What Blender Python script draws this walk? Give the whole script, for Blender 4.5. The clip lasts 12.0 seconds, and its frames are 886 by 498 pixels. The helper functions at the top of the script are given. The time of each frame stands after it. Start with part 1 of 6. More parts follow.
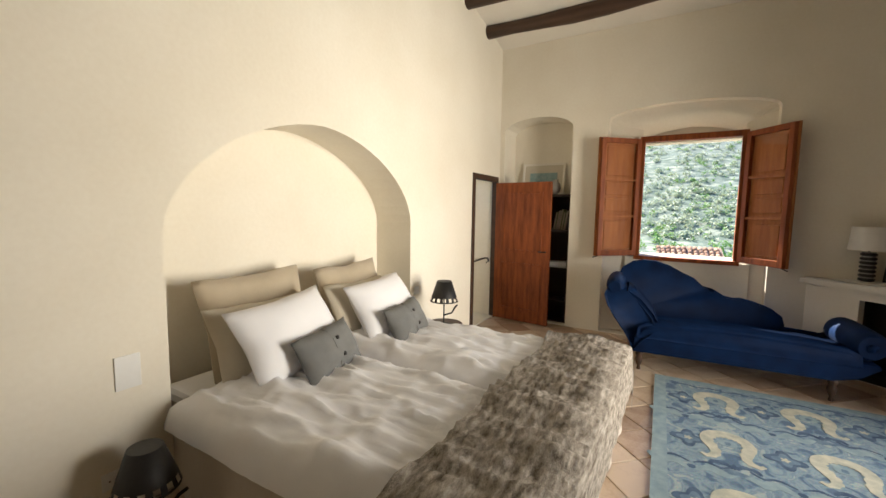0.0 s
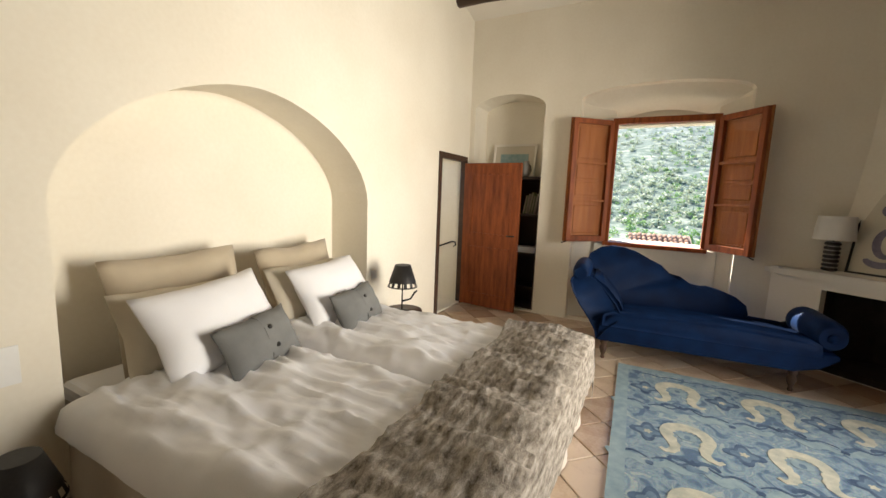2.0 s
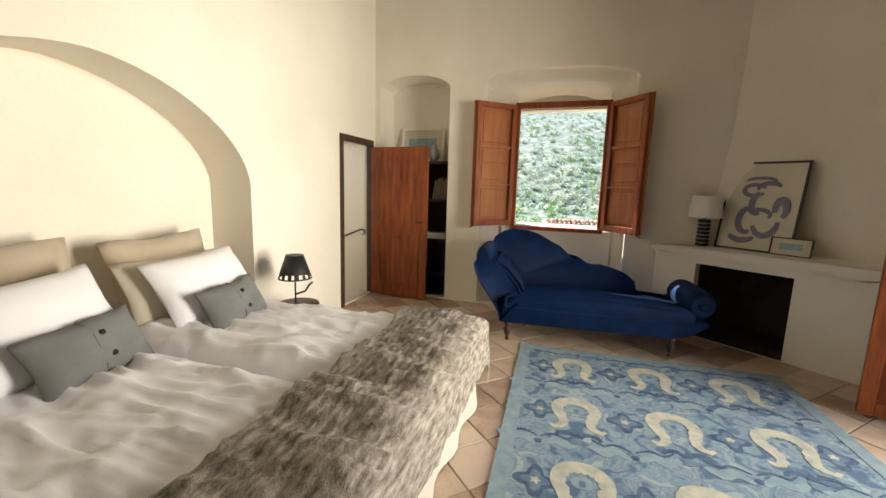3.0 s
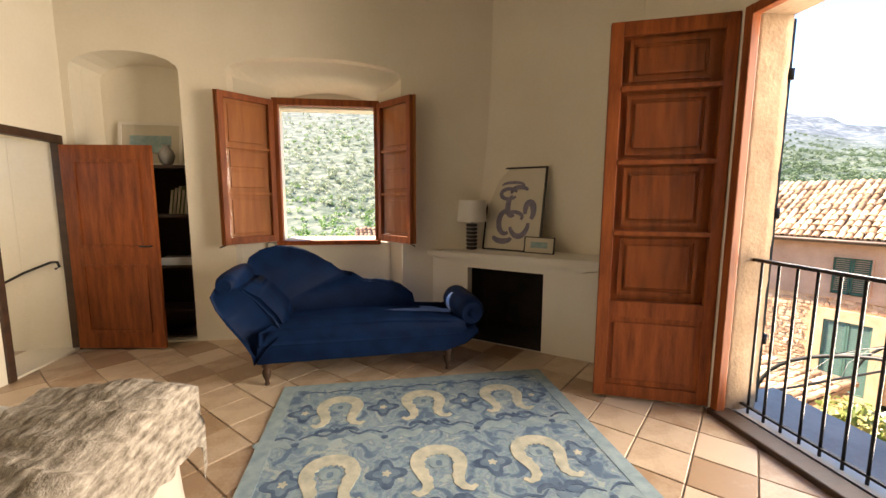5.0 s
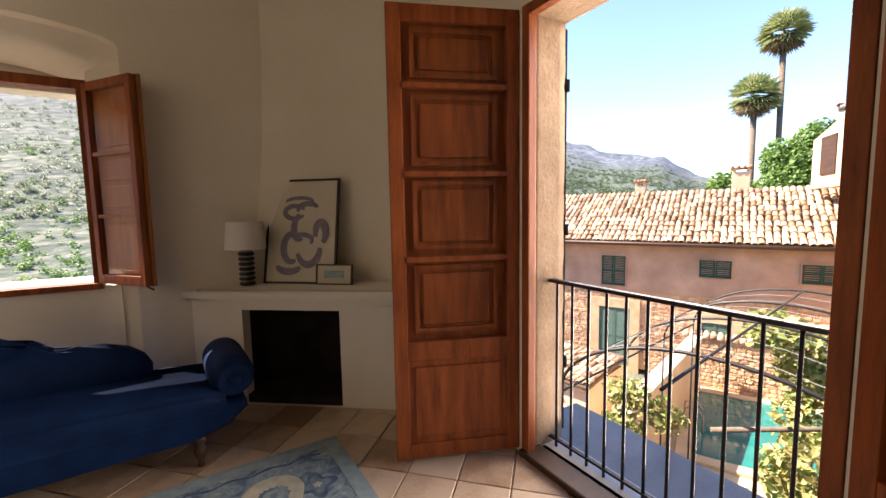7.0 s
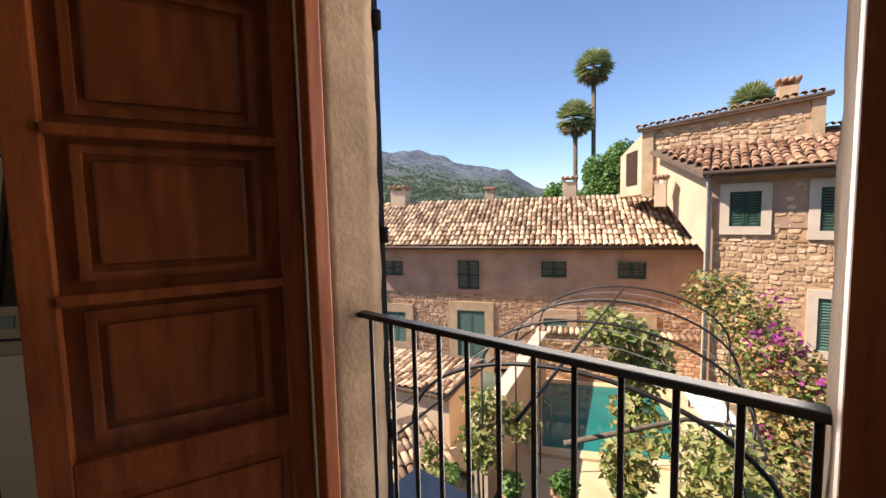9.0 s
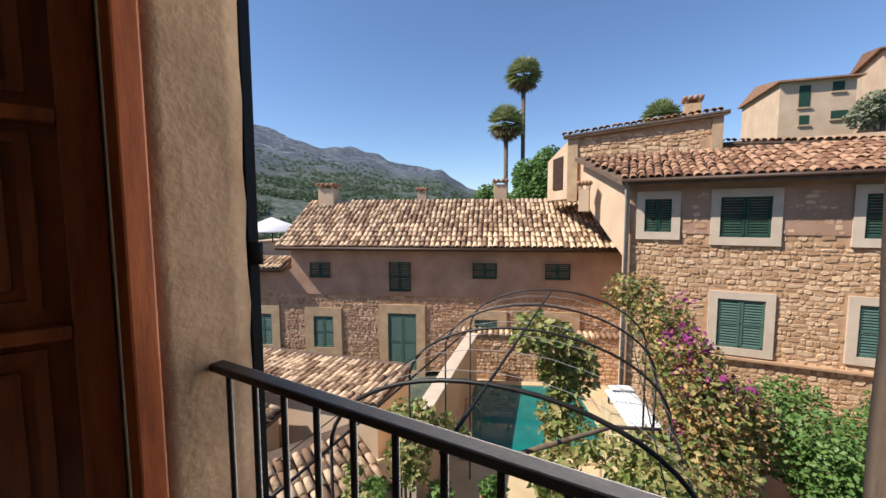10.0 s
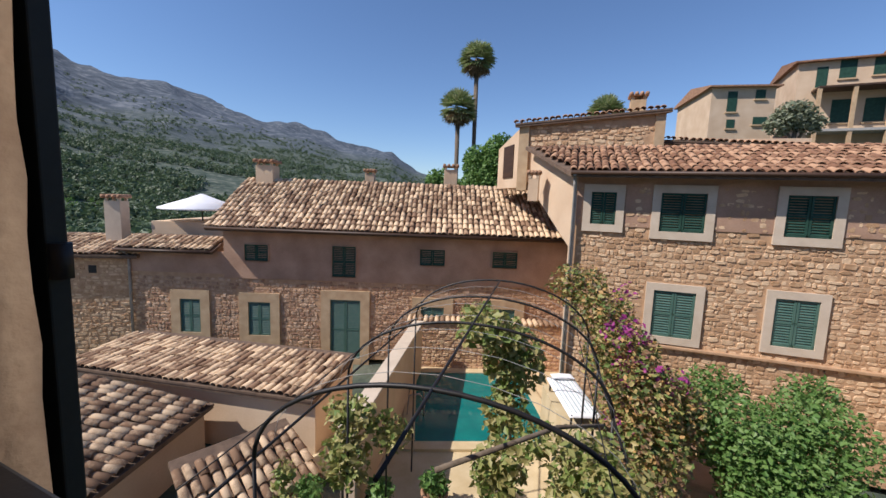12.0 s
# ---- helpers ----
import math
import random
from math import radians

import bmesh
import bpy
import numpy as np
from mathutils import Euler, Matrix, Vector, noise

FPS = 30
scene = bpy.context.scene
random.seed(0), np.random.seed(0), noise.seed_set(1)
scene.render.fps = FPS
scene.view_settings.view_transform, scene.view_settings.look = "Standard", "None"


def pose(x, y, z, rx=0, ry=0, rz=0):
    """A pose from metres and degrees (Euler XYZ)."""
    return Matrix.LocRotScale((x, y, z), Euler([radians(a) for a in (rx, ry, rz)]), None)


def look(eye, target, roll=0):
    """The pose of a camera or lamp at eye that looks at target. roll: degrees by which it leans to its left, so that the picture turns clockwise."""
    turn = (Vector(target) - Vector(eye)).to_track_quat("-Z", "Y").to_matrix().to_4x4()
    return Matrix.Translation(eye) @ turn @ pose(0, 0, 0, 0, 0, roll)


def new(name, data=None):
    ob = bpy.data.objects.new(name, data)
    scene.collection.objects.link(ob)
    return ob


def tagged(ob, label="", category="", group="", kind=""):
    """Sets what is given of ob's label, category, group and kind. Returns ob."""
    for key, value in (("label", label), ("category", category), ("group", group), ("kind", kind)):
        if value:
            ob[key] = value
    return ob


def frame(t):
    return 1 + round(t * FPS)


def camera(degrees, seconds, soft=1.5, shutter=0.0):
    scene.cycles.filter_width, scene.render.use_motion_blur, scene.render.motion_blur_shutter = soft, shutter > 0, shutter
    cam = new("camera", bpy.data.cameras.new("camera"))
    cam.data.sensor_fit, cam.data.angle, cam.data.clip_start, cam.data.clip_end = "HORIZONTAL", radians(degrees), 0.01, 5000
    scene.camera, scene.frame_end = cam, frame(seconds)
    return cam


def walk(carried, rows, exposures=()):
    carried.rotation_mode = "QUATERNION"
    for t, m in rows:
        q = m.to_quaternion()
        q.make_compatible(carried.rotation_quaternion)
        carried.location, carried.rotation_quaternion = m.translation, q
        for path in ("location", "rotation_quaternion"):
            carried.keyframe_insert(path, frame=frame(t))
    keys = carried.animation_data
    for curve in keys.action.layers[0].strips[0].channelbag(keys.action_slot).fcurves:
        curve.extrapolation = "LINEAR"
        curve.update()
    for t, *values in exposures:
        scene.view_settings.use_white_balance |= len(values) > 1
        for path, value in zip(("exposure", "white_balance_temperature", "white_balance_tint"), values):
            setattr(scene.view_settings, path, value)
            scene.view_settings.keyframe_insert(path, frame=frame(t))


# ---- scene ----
cam = camera(95.6, 12.0)
PATH = [
    (0, (2.334, -5.467, 1.543), (1.312, -3.758, 1.353), 0.9),
    (0.5, (2.269, -5.374, 1.544), (1.243, -3.67, 1.338), 1.3),
    (1, (2.267, -5.3, 1.529), (1.244, -3.594, 1.315), 1.5),
    (1.5, (2.305, -5.227, 1.529), (1.306, -3.511, 1.29), 1.7),
    (2, (2.36, -5.171, 1.507), (1.44, -3.415, 1.241), 2.2),
    (2.5, (2.458, -5.087, 1.492), (1.665, -3.275, 1.195), 2.0),
    (3, (2.565, -4.915, 1.457), (1.96, -3.033, 1.154), 1.7),
    (5, (3.015, -4.291, 1.458), (3.269, -2.323, 1.214), 0.2),
    (5.5, (3.122, -4.13, 1.487), (3.627, -2.207, 1.264), 0.2),
    (6, (3.249, -3.992, 1.469), (3.961, -2.134, 1.269), -0.1),
    (6.5, (3.433, -3.834, 1.466), (4.305, -2.044, 1.276), -0.4),
    (7, (3.593, -3.718, 1.499), (4.603, -2.001, 1.316), -1.0),
    (9, (4.417, -3.212, 1.447), (5.938, -1.923, 1.287), -1.3),
    (9.5, (4.647, -3.092, 1.461), (6.285, -1.956, 1.297), -0.7),
    (10, (4.781, -3.067, 1.494), (6.492, -2.045, 1.327), -0.2),
    (10.5, (4.878, -3.087, 1.504), (6.628, -2.136, 1.325), 0.2),
    (11, (5.01, -3.044, 1.52), (6.789, -2.153, 1.32), 0.9),
    (11.5, (5.081, -2.956, 1.508), (6.886, -2.122, 1.289), 1.6),
    (12, (5.16, -2.89, 1.519), (6.982, -2.101, 1.279), 2.1),
]
walk(cam, [(t, look(eye, aim, roll)) for t, eye, aim, roll in PATH],
     exposures=[(0, 2.75, 5950, 9), (3, 2.85, 5950, 9), (5, 2.9, 6900, 14), (6.2, 2.7, 6800, 19), (7.2, 2.3, 6500, 22), (8.8, 1.3, 6400, 19),
                (9.6, 0.88, 6050, 14), (12, 0.45, 5750, 15)])


# world and sun
SUN_TO = Vector((-0.62, 0.70, 1.0)).normalized()
world = bpy.data.worlds.new("world")
scene.world = world
world.use_nodes = True
_n = world.node_tree.nodes
_sky = _n.new("ShaderNodeTexSky")
_sky.sky_type = "NISHITA"
_sky.sun_disc = False
_sky.sun_elevation = math.asin(SUN_TO.z)
_sky.sun_rotation = math.atan2(SUN_TO.x, SUN_TO.y)
_sky.air_density, _sky.dust_density, _sky.ozone_density = 1.0, 0.05, 3.5
_n["Background"].inputs["Strength"].default_value = 0.085
world.node_tree.links.new(_sky.outputs[0], _n["Background"].inputs[0])
_sun = bpy.data.lights.new("sun", "SUN")
_sun.energy, _sun.angle, _sun.color = 4.0, radians(0.5), (1.0, 0.89, 0.72)
new("sun", _sun).matrix_world = look(SUN_TO * 60, (0, 0, 0))

# sky light entering by the balcony door
_door = bpy.data.lights.new("door_daylight", "AREA")
_door.shape, _door.size, _door.size_y, _door.energy, _door.color = "RECTANGLE", 1.3, 2.45, 19, (1.0, 0.88, 0.70)
_door.spread = radians(98)
new("door_daylight", _door).matrix_world = look((5.56, -2.61, 1.36), (1.0, -2.55, 1.45))


# materials
def mat(name, a, b=None, rough=0.8, scale=3.0, fine=60.0, bump=0.15, metal=0.0, per="", dirt=0.0, dist=0.01, sheen=0.0,
        stretch=(1, 1, 1), spread=0.25, spec=0.5):
    """Two-scale noise between the colours a and b, with fine relief. per: 'object' or 'island' adds a shift for each piece."""
    m = bpy.data.materials.new(name)
    m.use_nodes = True
    nt = m.node_tree
    N, L = nt.nodes, nt.links
    p = N["Principled BSDF"]
    tc = N.new("ShaderNodeTexCoord")
    mp = N.new("ShaderNodeMapping")
    mp.inputs["Scale"].default_value = stretch
    L.new(tc.outputs["Object"], mp.inputs["Vector"])
    n1 = N.new("ShaderNodeTexNoise")
    n1.inputs["Scale"].default_value, n1.inputs["Detail"].default_value = scale, 5
    n2 = N.new("ShaderNodeTexNoise")
    n2.inputs["Scale"].default_value, n2.inputs["Detail"].default_value = fine, 4
    for n in (n1, n2):
        L.new(mp.outputs[0], n.inputs["Vector"])
    add = N.new("ShaderNodeMath")
    add.operation = "MULTIPLY_ADD"
    add.inputs[1].default_value = 0.35
    L.new(n2.outputs["Fac"], add.inputs[0])
    L.new(n1.outputs["Fac"], add.inputs[2])
    last = add.outputs[0]
    if per:
        g = N.new("ShaderNodeObjectInfo" if per == "object" else "ShaderNodeNewGeometry")
        k = N.new("ShaderNodeMath")
        k.operation = "MULTIPLY_ADD"
        k.inputs[1].default_value = spread * 2
        L.new(g.outputs["Random" if per == "object" else "Random Per Island"], k.inputs[0])
        L.new(last, k.inputs[2])
        s = N.new("ShaderNodeMath")
        s.operation = "SUBTRACT"
        s.inputs[1].default_value = spread
        L.new(k.outputs[0], s.inputs[0])
        last = s.outputs[0]
    r = N.new("ShaderNodeValToRGB")
    r.color_ramp.elements[0].position, r.color_ramp.elements[1].position = 0.45, 0.9
    r.color_ramp.elements[0].color, r.color_ramp.elements[1].color = (*a, 1), (*(b or a), 1)
    L.new(last, r.inputs[0])
    out = r.outputs[0]
    if dirt:
        n3 = N.new("ShaderNodeTexNoise")
        n3.inputs["Scale"].default_value, n3.inputs["Detail"].default_value = scale * 0.37, 8
        L.new(tc.outputs["Object"], n3.inputs["Vector"])
        rr = N.new("ShaderNodeValToRGB")
        rr.color_ramp.elements[0].position, rr.color_ramp.elements[1].position = 0.5, 0.75
        L.new(n3.outputs["Fac"], rr.inputs[0])
        mul = N.new("ShaderNodeMath")
        mul.operation = "MULTIPLY"
        mul.inputs[1].default_value = dirt
        L.new(rr.outputs[0], mul.inputs[0])
        mx = N.new("ShaderNodeMix")
        mx.data_type = "RGBA"
        L.new(mul.outputs[0], mx.inputs["Factor"])
        L.new(out, mx.inputs["A"])
        mx.inputs["B"].default_value = (a[0] * 0.4, a[1] * 0.38, a[2] * 0.36, 1)
        out = mx.outputs["Result"]
    L.new(out, p.inputs["Base Color"])
    p.inputs["Roughness"].default_value, p.inputs["Metallic"].default_value = rough, metal
    p.inputs["Specular IOR Level"].default_value = spec
    if sheen:
        p.inputs["Sheen Weight"].default_value = sheen
    if bump:
        bp = N.new("ShaderNodeBump")
        bp.inputs["Strength"].default_value, bp.inputs["Distance"].default_value = bump, dist
        L.new(add.outputs[0], bp.inputs["Height"])
        L.new(bp.outputs[0], p.inputs["Normal"])
    return m


plaster = mat("wall_plaster", (0.76, 0.70, 0.58), (0.84, 0.79, 0.68), 0.9, 1.2, 35, 0.12)
white_paint = mat("white_paint", (0.78, 0.74, 0.66), (0.84, 0.8, 0.73), 0.85, 2, 40, 0.1)
wood_red = mat("red_brown_wood", (0.15, 0.034, 0.008), (0.34, 0.092, 0.022), 0.5, 4, 30, 0.12, stretch=(6, 6, 0.7), spec=0.3)
wood_orange = mat("honey_wood", (0.28, 0.09, 0.022), (0.44, 0.165, 0.045), 0.5, 4, 30, 0.12, stretch=(6, 6, 0.7), spec=0.3)
wood_dark = mat("dark_wood", (0.035, 0.018, 0.010), (0.075, 0.036, 0.018), 0.55, 3, 40, 0.3, stretch=(0.6, 5, 5))
shelf_dark = mat("shelf_stain", (0.03, 0.02, 0.015), (0.06, 0.04, 0.028), 0.55, 3, 40, 0.1)
terracotta = mat("floor_tile_clay", (0.38, 0.255, 0.16), (0.62, 0.49, 0.36), 0.42, 5, 50, 0.12, per="object", dirt=0.15, spread=0.35)
grout = mat("grout", (0.42, 0.33, 0.25), (0.52, 0.43, 0.34), 0.95, 8, 80, 0.2)
linen_white = mat("white_cotton", (0.80, 0.79, 0.81), (0.88, 0.87, 0.88), 0.9, 3, 220, 0.12, sheen=0.1, spec=0.2)
linen_beige = mat("beige_linen", (0.42, 0.35, 0.25), (0.52, 0.44, 0.32), 0.95, 4, 260, 0.3, sheen=0.2)
linen_cream = mat("cream_linen", (0.60, 0.54, 0.43), (0.68, 0.62, 0.5), 0.95, 4, 260, 0.2)
skirt_cloth = mat("valance_cloth", (0.50, 0.44, 0.38), (0.58, 0.52, 0.45), 0.95, 4, 240, 0.2)
wool_grey = mat("grey_felt", (0.15, 0.15, 0.145), (0.21, 0.21, 0.2), 0.95, 6, 250, 0.3)
knit = mat("knitted_wool", (0.10, 0.078, 0.055), (0.47, 0.42, 0.36), 1.0, 24, 150, 0.9, dist=0.012, stretch=(1.7, 0.6, 1.7))
velvet = mat("blue_velvet", (0.0012, 0.008, 0.034), (0.0024, 0.017, 0.066), 0.6, 6, 150, 0.1, sheen=0.01, spec=0.12)
iron_black = mat("black_iron", (0.014, 0.013, 0.013), (0.03, 0.027, 0.025), 0.5, 10, 90, 0.15, metal=0.3)
plastic_white = mat("white_plastic", (0.76, 0.75, 0.72), (0.8, 0.79, 0.76), 0.4, 5, 40, 0.0)
shade_white = mat("lampshade_cloth", (0.66, 0.64, 0.6), (0.74, 0.72, 0.68), 0.9, 5, 200, 0.1)
soot = mat("sooty_plaster", (0.010, 0.008, 0.007), (0.035, 0.026, 0.02), 0.95, 4, 40, 0.2)
paper = mat("cream_paper", (0.58, 0.53, 0.43), (0.64, 0.59, 0.48), 0.7, 3, 60, 0.02)
paint_violet = mat("violet_ink", (0.14, 0.13, 0.19), (0.26, 0.23, 0.29), 0.7, 14, 60, 0.02)
paint_teal = mat("teal_ink", (0.2, 0.34, 0.36), (0.38, 0.48, 0.48), 0.7, 14, 60, 0.02)
stone_jamb = mat("weathered_jamb_render", (0.29, 0.19, 0.115), (0.46, 0.33, 0.21), 0.95, 4, 45, 0.5, dirt=0.7, dist=0.02)
stone_grey = mat("grey_stone", (0.30, 0.29, 0.27), (0.42, 0.40, 0.37), 0.9, 4, 60, 0.3, dirt=0.3)
render_pink = mat("earth_render", (0.36, 0.215, 0.14), (0.52, 0.34, 0.235), 0.95, 1.2, 22, 0.6, dirt=0.35, dist=0.02)
render_cream = mat("cream_render", (0.56, 0.40, 0.26), (0.68, 0.52, 0.36), 0.95, 0.9, 25, 0.3, dirt=0.15)
rubble = mat("rubble_stone", (0.33, 0.19, 0.115), (0.60, 0.41, 0.27), 0.95, 6, 40, 0.7, per="island", dist=0.02, spread=0.3)
rubble_one = mat("rubble_stone_piece", (0.33, 0.19, 0.115), (0.60, 0.41, 0.27), 0.95, 6, 40, 0.7, per="object", dist=0.02, spread=0.3)
rubble_pale = mat("pale_rubble_stone", (0.42, 0.255, 0.135), (0.70, 0.50, 0.31), 0.95, 6, 40, 0.7, per="island", dist=0.02, spread=0.3)
mortar = mat("earth_mortar", (0.42, 0.255, 0.14), (0.55, 0.36, 0.215), 0.95, 5, 50, 0.6, dist=0.02)
ashlar = mat("dressed_sandstone", (0.43, 0.29, 0.165), (0.56, 0.41, 0.25), 0.9, 3, 50, 0.3, dirt=0.2)
ashlar_pale = mat("pale_window_surround", (0.56, 0.45, 0.33), (0.66, 0.55, 0.42), 0.9, 3, 50, 0.3, dirt=0.1)
# one shutter green in two tones: eave shade and sunlight put into the colour
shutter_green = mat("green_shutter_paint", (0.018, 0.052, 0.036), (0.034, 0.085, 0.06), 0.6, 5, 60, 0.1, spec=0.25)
shutter_sunlit = mat("sunlit_green_shutter_paint", (0.06, 0.13, 0.10), (0.09, 0.17, 0.13), 0.6, 5, 60, 0.1)
tile_old = mat("old_roof_clay", (0.26, 0.155, 0.09), (0.74, 0.54, 0.34), 0.95, 7, 40, 0.4, per="island", dirt=0.35, spread=0.4)
tile_old_one = mat("old_roof_clay_piece", (0.26, 0.155, 0.09), (0.74, 0.54, 0.34), 0.95, 7, 40, 0.4, per="object", dirt=0.35, spread=0.4)
tile_red = mat("red_roof_clay", (0.22, 0.11, 0.062), (0.48, 0.285, 0.17), 0.95, 7, 40, 0.4, per="island", dirt=0.35, spread=0.35)
roof_under = mat("roof_bed", (0.10, 0.065, 0.045), (0.18, 0.12, 0.08), 0.95, 5, 40, 0.2)
ground_mat = mat("dry_earth", (0.22, 0.17, 0.10), (0.34, 0.27, 0.17), 0.98, 0.6, 12, 0.4)
paving = mat("pool_paving", (0.52, 0.40, 0.22), (0.64, 0.52, 0.32), 0.85, 2, 40, 0.2, dirt=0.2)
bark = mat("bark", (0.11, 0.08, 0.055), (0.20, 0.155, 0.11), 0.95, 8, 50, 0.6)


def leaf_mat(name, *cols):
    m = bpy.data.materials.new(name)
    m.use_nodes = True
    N, L = m.node_tree.nodes, m.node_tree.links
    g = N.new("ShaderNodeNewGeometry")
    r = N.new("ShaderNodeValToRGB")
    r.color_ramp.interpolation = "CONSTANT" if len(cols) > 3 else "LINEAR"
    while len(r.color_ramp.elements) < len(cols):
        r.color_ramp.elements.new(0.5)
    for i, c in enumerate(cols):
        r.color_ramp.elements[i].position = i / len(cols)
        r.color_ramp.elements[i].color = (*c, 1)
    L.new(g.outputs["Random Per Island"], r.inputs[0])
    p = N["Principled BSDF"]
    L.new(r.outputs[0], p.inputs["Base Color"])
    p.inputs["Roughness"].default_value = 0.55
    t = N.new("ShaderNodeBsdfTranslucent")
    L.new(r.outputs[0], t.inputs["Color"])
    mix = N.new("ShaderNodeMixShader")
    mix.inputs[0].default_value = 0.3
    L.new(p.outputs[0], mix.inputs[1])
    L.new(t.outputs[0], mix.inputs[2])
    L.new(mix.outputs[0], N["Material Output"].inputs[0])
    return m


leaf_vine = leaf_mat("vine_leaves", (0.15, 0.23, 0.045), (0.27, 0.31, 0.085), (0.40, 0.35, 0.13))
leaf_dark = leaf_mat("dark_leaves", (0.07, 0.15, 0.03), (0.12, 0.23, 0.05), (0.18, 0.30, 0.075))
leaf_shrub = leaf_mat("shrub_leaves", (0.07, 0.15, 0.03), (0.13, 0.25, 0.05), (0.19, 0.30, 0.08))
leaf_boug = leaf_mat("bougainvillea_leaves", (0.16, 0.23, 0.05), (0.30, 0.30, 0.08), (0.55, 0.34, 0.12), (0.52, 0.42, 0.17),
                     (0.13, 0.17, 0.05), (0.3, 0.17, 0.09))
flower_mat = leaf_mat("magenta_bracts", (0.30, 0.03, 0.19), (0.42, 0.07, 0.28))
leaf_palm = leaf_mat("palm_fronds", (0.18, 0.25, 0.08), (0.30, 0.37, 0.14), (0.44, 0.46, 0.23))
leaf_dry = leaf_mat("dry_fronds", (0.22, 0.16, 0.08), (0.3, 0.22, 0.12))
leaf_olive = leaf_mat("olive_leaves", (0.15, 0.18, 0.10), (0.22, 0.25, 0.15), (0.28, 0.30, 0.20))


def glass_mat(name):
    """Thin clear pane: see-through, with a faint mirror gloss that grows at grazing angles."""
    m = bpy.data.materials.new(name)
    m.use_nodes = True
    N, L = m.node_tree.nodes, m.node_tree.links
    clear, gloss, edge, amt, mix = (N.new("ShaderNode" + k) for k in ("BsdfTransparent", "BsdfGlossy", "LayerWeight", "Math", "MixShader"))
    gloss.inputs["Roughness"].default_value = 0.05
    edge.inputs["Blend"].default_value = 0.25
    amt.operation, amt.inputs[1].default_value, amt.inputs[2].default_value = "MULTIPLY_ADD", 0.07, 0.015
    L.new(edge.outputs["Facing"], amt.inputs[0])
    L.new(amt.outputs[0], mix.inputs[0])
    L.new(clear.outputs[0], mix.inputs[1])
    L.new(gloss.outputs[0], mix.inputs[2])
    L.new(mix.outputs[0], N["Material Output"].inputs[0])
    return m


glass = glass_mat("window_glass")


def water_mat():
    m = mat("pool_water", (0.008, 0.14, 0.135), (0.012, 0.19, 0.175), 0.06, 2, 6, 0.08)
    return m


water = water_mat()


# mesh helpers
def bm_box(bm, x0, x1, y0, y1, z0, z1, bevel=0.0, seg=2):
    r = bmesh.ops.create_cube(bm, size=1, matrix=Matrix.Translation(((x0 + x1) / 2, (y0 + y1) / 2, (z0 + z1) / 2))
                              @ Matrix.Diagonal((x1 - x0, y1 - y0, z1 - z0, 1)))
    if bevel:
        ed = list({e for v in r["verts"] for e in v.link_edges})
        bmesh.ops.bevel(bm, geom=ed, offset=bevel, segments=seg, affect="EDGES", profile=0.6)
    return bm


def box(x0, x1, y0, y1, z0, z1, bevel=0.0, seg=2):
    return bm_box(bmesh.new(), x0, x1, y0, y1, z0, z1, bevel, seg)


def lathe(profile, n=16, at=(0, 0, 0)):
    bm = bmesh.new()
    rings = []
    for r, z in profile:
        rings.append([bm.verts.new((at[0] + r * math.cos(2 * math.pi * i / n), at[1] + r * math.sin(2 * math.pi * i / n), at[2] + z)) for i in range(n)])
    for a, b in zip(rings, rings[1:]):
        for i in range(n):
            bm.faces.new((a[i], a[(i + 1) % n], b[(i + 1) % n], b[i]))
    bm.faces.new(rings[0][::-1])
    bm.faces.new(rings[-1])
    for f in bm.faces:
        f.smooth = True
    return bm


def tube(points, r, n=8, bm=None):
    bm = bm or bmesh.new()
    pts = [Vector(p) for p in points]
    rs = r if isinstance(r, (list, tuple)) else [r] * len(pts)
    rings = []
    for i, p in enumerate(pts):
        d = (pts[min(i + 1, len(pts) - 1)] - pts[max(i - 1, 0)]).normalized()
        a = d.cross(Vector((0, 0, 1)) if abs(d.z) < 0.95 else Vector((1, 0, 0))).normalized()
        b = d.cross(a)
        rings.append([bm.verts.new(p + rs[i] * (math.cos(2 * math.pi * k / n) * a + math.sin(2 * math.pi * k / n) * b)) for k in range(n)])
    for a, b in zip(rings, rings[1:]):
        for i in range(n):
            bm.faces.new((a[i], a[(i + 1) % n], b[(i + 1) % n], b[i])).smooth = True
    bm.faces.new(rings[0][::-1])
    bm.faces.new(rings[-1])
    return bm


def prism(outer, holes, depth, m):
    """A plate with holes: 2D loops (u, v), pushed out to depth along w, then placed by m."""
    bm = bmesh.new()
    edges = []
    for loop in (outer, *holes):
        vs = [bm.verts.new((u, v, 0)) for u, v in loop]
        edges += [bm.edges.new((vs[i], vs[(i + 1) % len(vs)])) for i in range(len(vs))]
    bmesh.ops.triangle_fill(bm, use_beauty=True, use_dissolve=False, edges=edges)
    r = bmesh.ops.extrude_face_region(bm, geom=bm.faces[:])
    bmesh.ops.translate(bm, vec=(0, 0, depth), verts=[g for g in r["geom"] if isinstance(g, bmesh.types.BMVert)])
    bmesh.ops.recalc_face_normals(bm, faces=bm.faces)
    bm.transform(m)
    return bm


def smooth(bm):
    for f in bm.faces:
        f.smooth = True
    return bm


def mesh_of(name, bm, material):
    me = bpy.data.meshes.new(name)
    bmesh.ops.recalc_face_normals(bm, faces=bm.faces)
    bm.to_mesh(me)
    bm.free()
    me.materials.append(material)
    return me


def part(name, bm, material, parent=None, label=""):
    ob = new(name, mesh_of(name, bm, material))
    ob.parent = parent
    return tagged(ob, label)


def thing(name, label, category, at=None, group="", kind=""):
    ob = new(name)
    if at is not None:
        ob.matrix_world = at
    return tagged(ob, label, category, group, kind)


